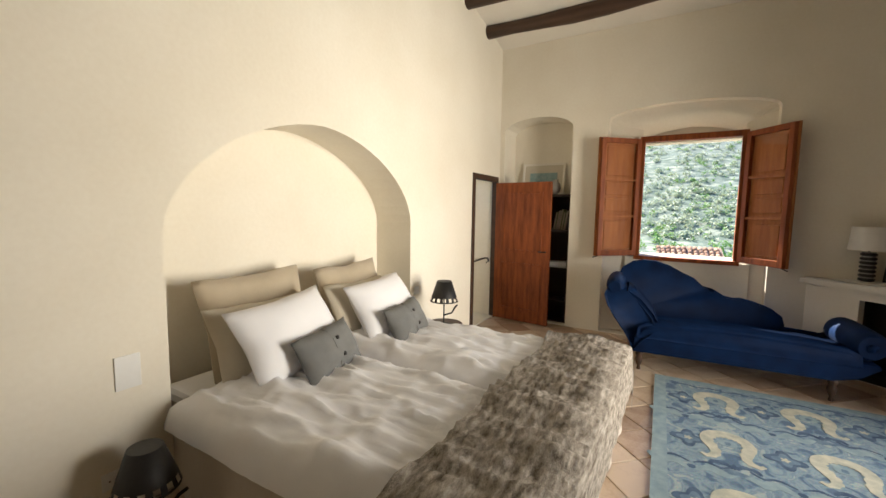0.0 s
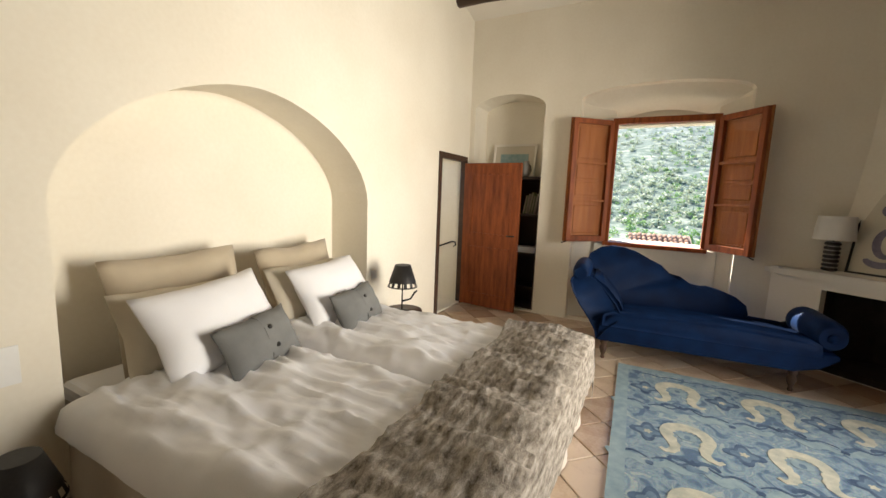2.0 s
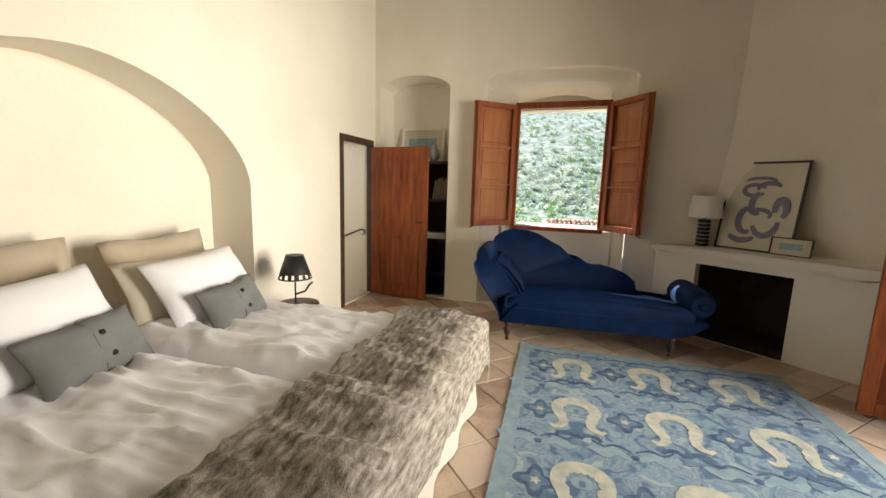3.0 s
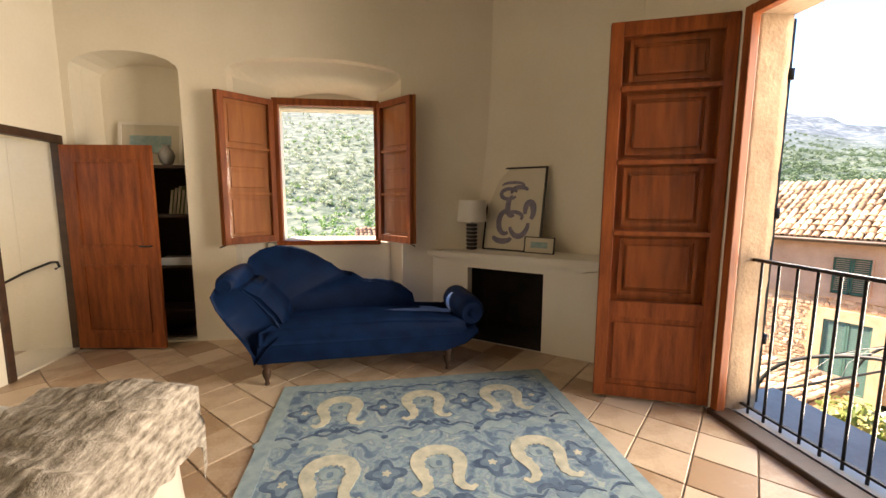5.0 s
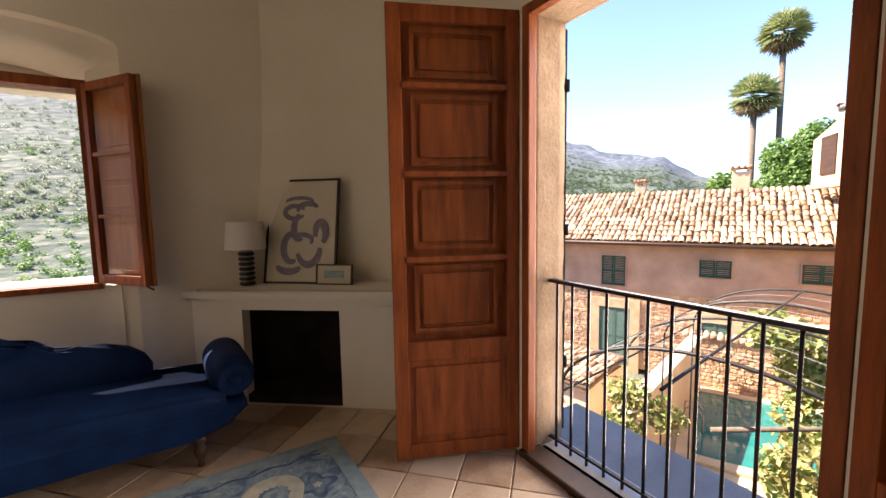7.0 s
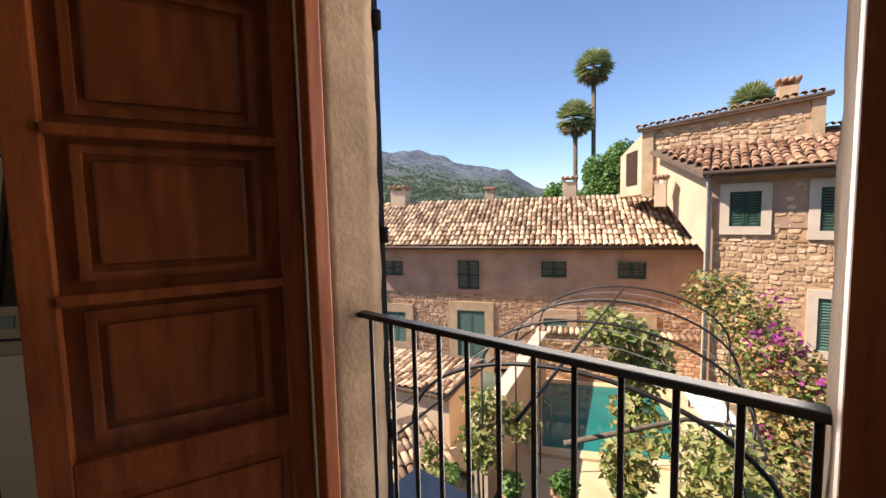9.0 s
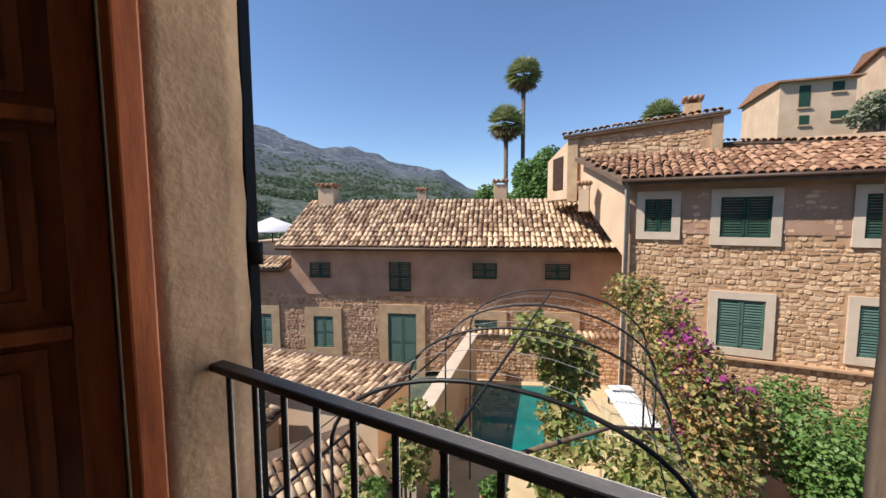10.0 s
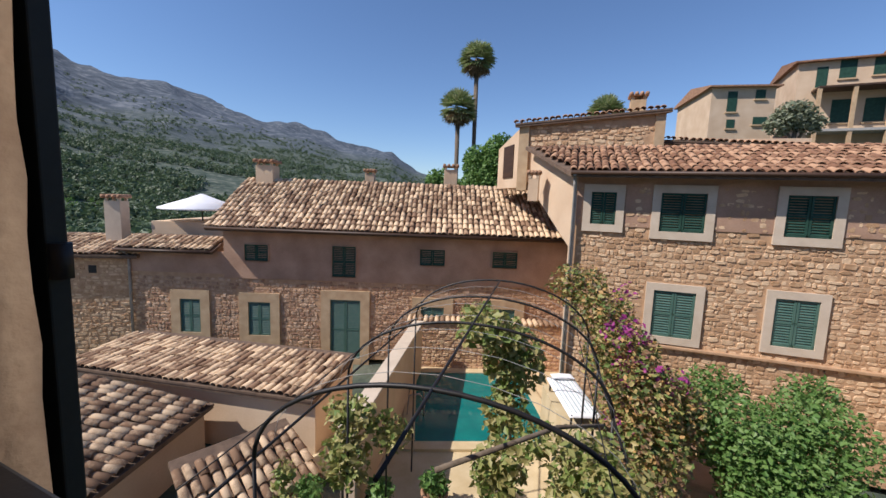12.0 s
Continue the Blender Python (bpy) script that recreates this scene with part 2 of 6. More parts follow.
def struct(name, bm, material, label=""):
    return tagged(new(name, mesh_of(name, bm, material)), label, kind="structure")


def raw(name, verts, faces, material, parent=None, kind="", smooth_it=False):
    me = bpy.data.meshes.new(name)
    me.from_pydata([tuple(v) for v in verts], [], faces)
    me.materials.append(material)
    if smooth_it:
        me.polygons.foreach_set("use_smooth", [True] * len(me.polygons))
    ob = new(name, me)
    ob.parent = parent
    return tagged(ob, kind=kind)


def pillow(w, h, t, edge=0.0, seed=0, n=14):
    """A stuffed cushion: w wide (x), h high (z), t thick (y), with pulled-out corners and a flat seam edge."""
    bm = bmesh.new()
    grids = []
    for side in (-1, 1):
        g = []
        for i in range(n + 1):
            row = []
            for j in range(n + 1):
                u, v = 2 * i / n - 1, 2 * j / n - 1
                f = max(0.0, (1 - abs(u) ** 2.6) * (1 - abs(v) ** 2.6)) ** 0.55
                pinch = 1 - 0.07 * (1 - abs(u * v)) * max(abs(u), abs(v)) ** 4
                wr = 0.014 * noise.noise(Vector((u * 2.4 + seed, v * 2.4, side * 3.0))) + 0.006 * noise.noise(Vector((u * 7, v * 7 + seed, side)))
                row.append(bm.verts.new((u * w / 2 * pinch, side * (t / 2 * f + edge * 0.2) + wr * f, v * h / 2 * pinch + wr)))
            g.append(row)
        grids.append(g)
    for g in grids:
        for i in range(n):
            for j in range(n):
                bm.faces.new((g[i][j], g[i + 1][j], g[i + 1][j + 1], g[i][j + 1])).smooth = True
    bmesh.ops.remove_doubles(bm, verts=bm.verts, dist=0.003)
    rim = [e for e in bm.edges if e.is_boundary]
    if rim:
        bmesh.ops.bridge_loops(bm, edges=rim)
    return bm


def leaves(name, centres, count, size, material, parent, spread=1.0, kind="", seed=1, droop=0.0):
    """Many small folded leaves scattered in blobs (x, y, z, rx, ry, rz)."""
    rng = np.random.default_rng(seed)
    c = np.array(centres, float)
    vol = c[:, 3] * c[:, 4] * c[:, 5]
    idx = rng.choice(len(c), count, p=vol / vol.sum())
    d = rng.normal(size=(count, 3))
    d /= np.linalg.norm(d, axis=1)[:, None]
    rad = rng.random(count) ** (1 / 2.2)
    pos = c[idx, :3] + d * rad[:, None] * c[idx, 3:6] * spread
    ax = rng.normal(size=(count, 3))
    ax[:, 2] = ax[:, 2] * 0.6 - droop
    ax /= np.linalg.norm(ax, axis=1)[:, None]
    nn = d + rng.normal(size=(count, 3)) * 0.8 + np.array([0, 0, 0.5])
    side = np.cross(nn, ax)
    side /= np.linalg.norm(side, axis=1)[:, None] + 1e-9
    up = np.cross(ax, side)
    s = size * (0.6 + 0.8 * rng.random(count))[:, None]
    v = np.stack([pos - ax * s * 0.6, pos + side * s * 0.42 + up * s * 0.12, pos + ax * s * 0.7, pos - side * s * 0.42 + up * s * 0.12], 1).reshape(-1, 3)
    f = [(4 * i, 4 * i + 1, 4 * i + 2, 4 * i + 3) for i in range(count)]
    return raw(name, v, f, material, parent, kind)


# ---- the bedroom shell ----
W, S_END = 5.2, -7.6          # east wall, south wall
SLOPE = 0.22


def ceil_z(y):
    return 3.80 - SLOPE * y


def arch_loop(u0, u1, v0, spring, top, n=14, power=2.0):
    pts = [(u0, v0), (u1, v0)]
    c, hw = (u0 + u1) / 2, (u1 - u0) / 2
    for i in range(n + 1):
        a = math.pi * i / n
        pts.append((c + hw * math.copysign(abs(math.cos(a)) ** (2 / power), math.cos(a)), spring + (top - spring) * abs(math.sin(a)) ** (2 / power)))
    return pts


# plates: u, v, w of the plate -> world
WEST = Matrix(((0, 0, -1, 0), (1, 0, 0, 0), (0, 1, 0, 0), (0, 0, 0, 1)))     # u = y, v = z, w = -x
NORTH = Matrix(((1, 0, 0, 0), (0, 0, 1, 0), (0, 1, 0, 0), (0, 0, 0, 1)))     # u = x, v = z, w = +y
EAST = Matrix(((0, 0, 1, W), (1, 0, 0, 0), (0, 1, 0, 0), (0, 0, 0, 1)))      # u = y, v = z, w = +x

top_l = [(0.0, ceil_z(0)), (S_END, ceil_z(S_END))]
west = struct("wall_west", prism([(S_END, 0), (0, 0), (0, ceil_z(0)), (S_END, ceil_z(S_END))],
              [arch_loop(-4.42, -2.2, 0.02, 1.42, 2.15, 24, 1.75), [(-0.83, 0.02), (-0.10, 0.02), (-0.10, 2.0), (-0.83, 2.0)]], 0.43, WEST), plaster,
              "uneven warm white plaster wall")
struct("wall_niche_back", box(-0.50, -0.433, -4.7, -2.0, 0, 2.5), plaster, "plaster back of the bed alcove")
north = struct("wall_north", prism([(0, 0), (W + 0.35, 0), (W + 0.35, ceil_z(0)), (0, ceil_z(0))],
               [arch_loop(0.07, 1.02, 0.02, 2.66, 2.83, 10), arch_loop(1.45, 3.13, 0.004, 2.70, 2.84, 14)], 0.16, NORTH), plaster,
               "white plaster window wall")
# the recess round the window: splayed cheeks, apron, arched head
cx0, cx1, wx0, wx1, wy = 1.45, 3.13, 1.80, 2.90, 0.20
for k, (a, b) in enumerate(((cx0, wx0 + 0.02), (cx1, wx1 - 0.02))):
    bm = bmesh.new()
    s = -1 if k == 0 else 1
    loop = [(a, 0.155), (b, wy + 0.12), (b + s * 0.02, 0.62), (a + s * 0.45, 0.62), (a + s * 0.06, 0.155)]
    lo, hi = [bm.verts.new((x, y, 0)) for x, y in loop], [bm.verts.new((x, y, 3.0)) for x, y in loop]
    bm.faces.new(lo)
    bm.faces.new(hi)
    for i in range(5):
        bm.faces.new((lo[i], lo[(i + 1) % 5], hi[(i + 1) % 5], hi[i]))
    struct("wall_window_cheek", bm, plaster, "splayed plaster window reveal")
struct("wall_window_apron", box(1.70, 3.00, wy + 0.008, 0.6, 0, 0.985), plaster, "plaster apron below the window")
bm = bmesh.new()
n = 14
f0 = [bm.verts.new((u, 0.10, v + 0.012)) for u, v in arch_loop(cx0 - 0.06, cx1 + 0.06, 0, 2.69, 2.84, n)[2:]]
f1 = [bm.verts.new((wx0 + (wx1 - wx0) * (1 - i / n), 0.40, 2.505 + 0.10 * math.sin(math.pi * i / n))) for i in range(n + 1)]
f2 = [bm.verts.new((v.co.x, v.co.y + 0.02, 3.0)) for v in f0]
f3 = [bm.verts.new((v.co.x, v.co.y + 0.02, 3.0)) for v in f1]
for r0, r1 in ((f0, f1), (f1, f3), (f3, f2), (f2, f0)):
    for i in range(n):
        bm.faces.new((r0[i], r0[i + 1], r1[i + 1], r1[i]))
struct("wall_window_head", bm, plaster, "curved plaster window head")
struct("wall_window_lintel", box(1.3, 3.3, 0.42, 0.62, 2.44, 3.3), plaster)
struct("window_sill_stone", box(1.84, 2.86, 0.27, 0.68, 0.985, 1.015, 0.006), ashlar_pale, "pale stone outer window sill")
# shelf niche body
struct("wall_shelf_niche", prism([(-0.05, 0), (1.14, 0), (1.14, 3.1), (-0.05, 3.1)], [arch_loop(0.07, 1.02, 0.004, 2.66, 2.83, 10)], 0.26,
       Matrix.Translation((0, 0.162, 0)) @ NORTH), plaster, "plaster sides of the shelf niche")
struct("wall_shelf_back", box(-0.05, 1.14, 0.424, 0.5, 0, 3.1), plaster)

east = struct("wall_east", prism([(S_END, 0), (0, 0), (0, ceil_z(0)), (S_END, ceil_z(S_END))],
              [[(-3.345, 0.02), (-1.91, 0.02), (-1.91, 2.64), (-3.345, 2.64)]], 0.30, EAST), plaster, "white plaster wall with the balcony door")
struct("wall_south", box(-0.3, W + 0.3, S_END - 0.2, S_END, 0, ceil_z(S_END)), plaster)
# weathered stone lining of the balcony opening
bm = bmesh.new()
for y0, y1 in ((-1.94, -1.905), (-3.34, -3.29)):
    nz, nx = 26, 5
    inner = y0 if y1 == -1.905 else y1
    g = [[bm.verts.new((5.255 + 0.26 * j / nx + (0.012 * noise.noise(Vector((j, i * 0.7, 2))) if j == nx else 0),
                        inner + 0.008 * noise.noise(Vector((j * 0.6, i * 0.5, y0))), 0.02 + 2.62 * i / nz)) for j in range(nx + 1)] for i in range(nz + 1)]
    for i in range(nz):
        for j in range(nx):
            bm.faces.new((g[i][j], g[i][j + 1], g[i + 1][j + 1], g[i + 1][j])).smooth = True
    outer = y1 if y1 == -1.905 else y0
    e0 = [bm.verts.new((r[-1].co.x, outer, r[-1].co.z)) for r in g]
    e1 = [bm.verts.new((r[0].co.x, outer, r[0].co.z)) for r in g]
    for i in range(nz):
        bm.faces.new((g[i][-1], e0[i], e0[i + 1], g[i + 1][-1]))
        bm.faces.new((g[i][0], e1[i], e1[i + 1], g[i + 1][0]))
struct("door_jamb_stone", bm, stone_jamb, "weathered ochre render on the balcony door jambs")
struct("door_head_stone", box(5.255, 5.515, -3.29, -1.94, 2.60, 2.645, 0.01), stone_jamb, "weathered render over the balcony door")
# outer face of this house
struct("wall_outside_south", prism([(S_END, -5.1), (-3.352, -5.1), (-3.352, 3.9), (S_END, 3.9)], [], 0.04, Matrix.Translation((0.302, 0, 0)) @ EAST), render_pink, "outer wall of the house")
struct("wall_outside_north", box(5.502, 5.535, -1.88, 0.62, -5.1, 3.9), render_pink, "outer wall of the house")
struct("wall_outside_base", box(5.2, 5.535, -3.351, -1.87, -5.1, -0.24), render_pink)
struct("wall_outside_top", box(5.502, 5.535, -3.351, -1.87, 2.66, 3.9), render_pink)
struct("wall_below", box(-0.3, 5.2, S_END, 0.6, -5.1, -0.2), render_pink)
# a corridor behind the open inner door
struct("wall_corridor_north", box(-1.6, -0.435, -0.095, 0.0, -0.6, 2.6), plaster, "cream stair wall")
# west wall stops below the ceiling: unseen gap added to let sky light in
struct("wall_corridor_west", box(-1.7, -1.6, -1.5, 0.35, -0.6, 1.9), plaster)
struct("wall_corridor_south", box(-1.6, -0.435, -1.35, -1.25, -0.6, 2.6), plaster)
struct("ceiling_corridor", box(-1.7, -0.435, -1.35, 0.35, 2.6, 2.7), plaster)
struct("floor_corridor", box(-1.7, -0.325, -1.35, 0.35, -0.1, 0.0), grout)

bm = bmesh.new()
for y, z0 in ((0.6, ceil_z(0.6)), (S_END - 0.2, ceil_z(S_END - 0.2))):
    for x in (-0.35, W + 0.5):
        for dz in (0.002, 0.2):
            bm.verts.new((x, y, z0 + dz))
bmesh.ops.convex_hull(bm, input=bm.verts)
struct("ceiling", bm, white_paint, "white sloping plaster ceiling")


def beam(y, seed):
    pts, rs = [], []
    for i in range(15):
        x = -0.05 + (W + 0.1) * i / 14
        pts.append((x, y + 0.045 * noise.noise(Vector((x * 0.5, seed, 0))), ceil_z(y) - 0.055 + 0.03 * noise.noise(Vector((x * 0.6, seed, 4)))))
        rs.append(0.085 + 0.018 * noise.noise(Vector((x * 1.2, seed, 9))))
    bm = tube(pts, rs, 10)
    return tagged(new("ceiling_beam", mesh_of("ceiling_beam", bm, wood_dark)), "dark rough-hewn timber beam under the ceiling", "beam", "ceiling beams")


for i in range(12):
    beam(-0.50 - 0.6 * i, i * 7.3)

struct("floor", box(-0.43, 5.2, S_END, 0.6, -0.2, -0.012), grout, "mortar bed of the clay tile floor")

# window frame, shutters
win = tagged(thing("window_1", "open wooden casement window in the thick wall", "window"), kind="structure")
for nm, b in (("window_frame", (wx0, wx0 + 0.06, wy, wy + 0.07, 1.0, 2.46)), ("window_frame", (wx1 - 0.06, wx1, wy, wy + 0.07, 1.0, 2.46)),
              ("window_frame", (wx0, wx1, wy - 0.002, wy + 0.072, 2.43, 2.50)), ("window_sill", (wx0, wx1, wy - 0.03, wy + 0.074, 0.965, 1.012))):
    part(nm, box(*b, 0.006), wood_red, win)


def casement(hx, ang, label):
    """A shutter-backed casement leaf hinged at hx, turned by ang degrees; local x runs from hinge to free edge."""
    th = thing("window_leaf", label, "window leaf", pose(hx, wy - 0.005, 1.01, 0, 0, ang), "window leaves")
    w, h = 0.54, 1.46
    for b in ((0, 0.055, -0.022, 0.022, 0, h), (w - 0.055, w, -0.022, 0.022, 0, h), (0.055, w - 0.055, -0.022, 0.022, 0, 0.07), (0.055, w - 0.055, -0.022, 0.022, h - 0.06, h)):
        part("stile", box(*b, 0.005), wood_red, th)
    for z in (0.50, 0.95):
        part("glazing_bar", box(0.055, w - 0.055, -0.015, 0.015, z - 0.014, z + 0.014, 0.004), wood_orange, th)
    for z0, z1 in ((0.07, 0.486), (0.514, 0.936), (0.964, h - 0.06)):
        pane = part("pane", box(0.055, w - 0.055, -0.003, 0.001, z0, z1), glass, th)
        pane.visible_shadow = False
    return th, w, h


def shutter_behind(th, w, h, side):
    """The solid wooden shutter folded behind a casement leaf."""
    y0, y1 = (0.026, 0.05) if side > 0 else (-0.05, -0.026)
    board = part("shutter", box(0.0, w + 0.012, y0, y1, -0.005, h + 0.008, 0.005), wood_orange, th)
    f = y0 if side > 0 else y1
    for z0, z1 in ((0.10, 0.44), (0.56, 0.72), (0.76, 0.92), (1.0, 1.36)):
        part("raised_panel", box(0.10, w - 0.10, f - 0.009, f + 0.009, z0, z1, 0.008), wood_orange, board)
    part("bolt", tube([(w - 0.02, f, 0.02), (w - 0.02, f - 0.03 * side, 0.0), (w + 0.05, f - 0.03 * side, -0.02)], 0.007), iron_black, th)


a, w_, h_ = casement(wx0 + 0.01, -138, "left-open casement with its red-brown shutter folded behind")
shutter_behind(a, w_, h_, -1)
a, w_, h_ = casement(wx1 - 0.01, -52, "casement standing open with its shutter folded behind")
shutter_behind(a, w_, h_, 1)

# inner door in the bed wall
door = tagged(thing("door_1", "red-brown panelled wooden door standing wide open", "door", pose(0.01, -0.105, 0.015, 0, 0, -6.5)), kind="structure")
part("door_leaf", box(0, 0.825, -0.02, 0.018, 0, 1.93, 0.004), wood_red, door)
for z0, z1 in ((0.16, 0.82), (0.98, 1.80)):
    rim = part("panel_moulding", prism([(0.11, z0), (0.715, z0), (0.715, z1), (0.11, z1)], [[(0.135, z0 + 0.025), (0.69, z0 + 0.025), (0.69, z1 - 0.025), (0.135, z1 - 0.025)]],
                                       0.012, Matrix.Translation((0, -0.031, 0)) @ NORTH), wood_red, door)
part("door_handle", tube([(0.775, -0.022, 1.0), (0.775, -0.06, 1.0), (0.69, -0.065, 1.0)], 0.008), iron_black, door, "dark iron door handle")
frm = tagged(thing("door_frame", "dark wooden frame of the inner door", "door frame"), kind="structure")
for b in ((-0.06, 0.02, -0.86, -0.80, 0, 2.03), (-0.06, 0.02, -0.12, -0.075, 0, 2.03), (-0.06, 0.021, -0.80, -0.12, 1.96, 2.03)):
    part("frame_post", box(*b, 0.004), wood_dark, frm)
rail = tagged(new("stair_handrail", mesh_of("stair_handrail", tube([(-1.5, -0.145, 0.27), (-0.57, -0.145, 0.665), (-0.385, -0.145, 0.765), (-0.14, -0.145, 0.865), (-0.09, -0.145, 0.865), (-0.075, -0.145, 0.82), (-0.11, -0.145, 0.80)], 0.011), iron_black)),
              "black wrought-iron handrail with a curled end on the stair wall", "handrail")

# balcony door: frame, leaf, sill
bd = tagged(thing("door_2", "tall red-brown balcony door leaf standing open, panelled shutter behind glazing bars", "door"), kind="structure")
bd.matrix_world = Matrix.Translation((5.20, -1.875, 0.03)) @ Euler((0, 0, math.atan2(0.28, -0.72))).to_matrix().to_4x4()
LW, LH = 0.755, 2.60
for b in ((0, 0.075), (LW - 0.08, LW)):
    part("stile", box(b[0], b[1], -0.022, 0.022, 0, LH, 0.005), wood_red, bd)
for z0, z1 in ((0, 0.09), (0.60, 0.715), (LH - 0.09, LH)):
    part("rail", box(0.075, LW - 0.08, -0.021, 0.021, z0, z1, 0.005), wood_red, bd)
for z in (1.20, 1.685, 2.17):
    part("glazing_bar", box(0.075, LW - 0.08, -0.02, 0.03, z - 0.016, z + 0.016, 0.006), wood_red, bd)
part("bottom_panel", box(0.07, LW - 0.075, -0.012, 0.006, 0.085, 0.605), wood_red, bd)
part("raised_panel", box(0.11, LW - 0.115, 0.004, 0.016, 0.13, 0.56, 0.008), wood_red, bd)
sh = part("shutter", box(0.02, LW - 0.02, -0.058, -0.03, 0.60, LH - 0.01, 0.004), wood_red, bd)
for z0, z1 in ((0.76, 1.16), (1.25, 1.65), (1.735, 2.13), (2.22, 2.49)):
    part("panel_moulding", prism([(0.125, z0), (LW - 0.13, z0), (LW - 0.13, z1), (0.125, z1)], [[(0.15, z0 + 0.025), (LW - 0.155, z0 + 0.025), (LW - 0.155, z1 - 0.025), (0.15, z1 - 0.025)]],
                                 0.016, Matrix.Translation((0, -0.03, 0)) @ NORTH), wood_red, sh)
    part("raised_panel", box(0.17, LW - 0.175, -0.034, -0.016, z0 + 0.045, z1 - 0.045, 0.012), wood_red, sh)
for z0, z1 in ((0.715, 1.184), (1.216, 1.669), (1.701, 2.154), (2.186, LH - 0.09)):
    p_ = part("pane", box(0.075, LW - 0.08, -0.002, 0.002, z0, z1), glass, bd)
    p_.visible_shadow = False
bf = tagged(thing("door_frame", "red-brown wooden frame of the balcony door", "door frame"), kind="structure")
for b in ((5.195, 5.255, -1.97, -1.912, 0.0, 2.64), (5.195, 5.255, -3.342, -3.285, 0.0, 2.64), (5.195, 5.255, -3.285, -1.97, 2.58, 2.638)):
    part("frame_post", box(*b, 0.006), wood_red, bf)
part("threshold", box(5.17, 5.32, -3.342, -1.912, -0.01, 0.035, 0.01), wood_dark, bf, "worn dark wooden threshold")
part("threshold_strip", box(5.325, 5.365, -3.288, -1.942, -0.01, 0.02, 0.006), wood_dark, bf)
# second leaf, folded back against the south side
bd2 = tagged(thing("door_3", "dark balcony door leaf folded back into the room", "door"), kind="structure")
bd2.matrix_world = Matrix.Translation((5.19, -3.37, 0.03)) @ Euler((0, 0, math.atan2(-0.62, -0.40))).to_matrix().to_4x4()
for b in ((0, 0.075), (LW - 0.08, LW)):
    part("stile", box(b[0], b[1], -0.022, 0.022, 0, LH, 0.005), wood_red, bd2)
for z0, z1 in ((0, 0.09), (0.60, 0.715), (1.184, 1.216), (1.669, 1.701), (2.154, 2.186), (LH - 0.09, LH)):
    part("rail", box(0.075, LW - 0.08, -0.021, 0.021, z0, z1, 0.005), wood_red, bd2)
part("shutter", box(0.02, LW - 0.02, 0.03, 0.058, 0.02, LH - 0.01, 0.004), wood_red, bd2)

# balcony slab, outside shutters, railing
struct("balcony_slab", box(5.37, 6.02, -3.55, -1.62, -0.22, -0.012, 0.01), stone_grey, "grey stone balcony slab")
br = thing("balcony_railing", "black wrought-iron balcony railing set between the jambs", "railing")
part("handrail", box(5.385, 5.43, -3.305, -1.90, 1.058, 1.080, 0.006), iron_black, br)
part("bottom_bar", box(5.395, 5.42, -3.29, -1.94, 0.06, 0.075, 0.003), iron_black, br)
for i in range(12):
    y = -1.995 - 0.1165 * i
    part("baluster", tube([(5.408, y, -0.012), (5.408, y, 1.06)], 0.0085), iron_black, br)


shutter_dark = mat("dark_shutter_paint", (0.008, 0.012, 0.010), (0.018, 0.024, 0.02), 0.6, 5, 60, 0.1)


def outside_shutter(y, ang, label):
    t_ = thing("outside_shutter", label, "shutter", pose(5.575, y, 0.03, 0, 0, ang))
    part("board", box(0, 0.62, -0.018, 0.018, 0, 2.58, 0.004), shutter_dark, t_)
    for z in (0.44, 1.31, 2.2):
        part("hinge", tube([(-0.012, 0.0, z), (-0.012, 0.0, z + 0.07)], 0.02), iron_black, t_)
    for i in range(24):
        part("slat", box(0.07, 0.55, -0.026, -0.016, 0.12 + 0.1 * i, 0.19 + 0.1 * i), shutter_green, t_)
    return t_


outside_shutter(-1.885, 88, "dark green louvred shutter folded back outside the balcony door")

# ---- corner fireplace ----
fp = thing("fireplace", "white plastered corner fireplace with a black firebox", "fireplace")
FA, FB = Vector((3.46, 0.0, 0)), Vector((4.86, -1.06, 0))
fd = (FB - FA).normalized()
FM = Matrix(((fd.x, 0, -fd.y, FA.x), (fd.y, 0, fd.x, FA.y), (0, 1, 0, 0), (0, 0, 0, 1)))   # u along the front, v up, w into the corner
FLEN = (FB - FA).length
part("front", prism([(0, 0.0), (FLEN, 0.0), (FLEN, 0.87), (0, 0.87)], [[(0.42, 0.004), (1.21, 0.004), (1.21, 0.765), (0.42, 0.765)]], 0.10, FM), white_paint, fp)
bm = bmesh.new()
lo = [(FA.x - 0.06, -0.003), (FA.x - 0.03, -0.035), (FB.x - 0.045, FB.y - 0.045), (FB.x + 0.02, FB.y - 0.06), (W - 0.003, FB.y - 0.03), (W - 0.003, -0.003)]
for z in (0.845, 0.93):
    for x, y in lo:
        bm.verts.new((x, y, z))
bmesh.ops.convex_hull(bm, input=bm.verts)
bmesh.ops.bevel(bm, geom=[e for e in bm.edges if abs(e.verts[0].co.z - e.verts[1].co.z) < 0.01], offset=0.018, segments=2, affect="EDGES")
part("mantel_shelf", bm, white_paint, fp, "thick white plaster mantel shelf")
bm = bmesh.new()
for z, k in ((0.0, 0.0), (0.87, 0.0)):
    for x, y in ((FB.x, FB.y), (W - 0.003, FB.y + 0.02), (W - 0.003, FB.y + 0.4), (FB.x + 0.06, FB.y + 0.1)):
        bm.verts.new((x, y, z))
bmesh.ops.convex_hull(bm, input=bm.verts)
part("side", bm, white_paint, fp)
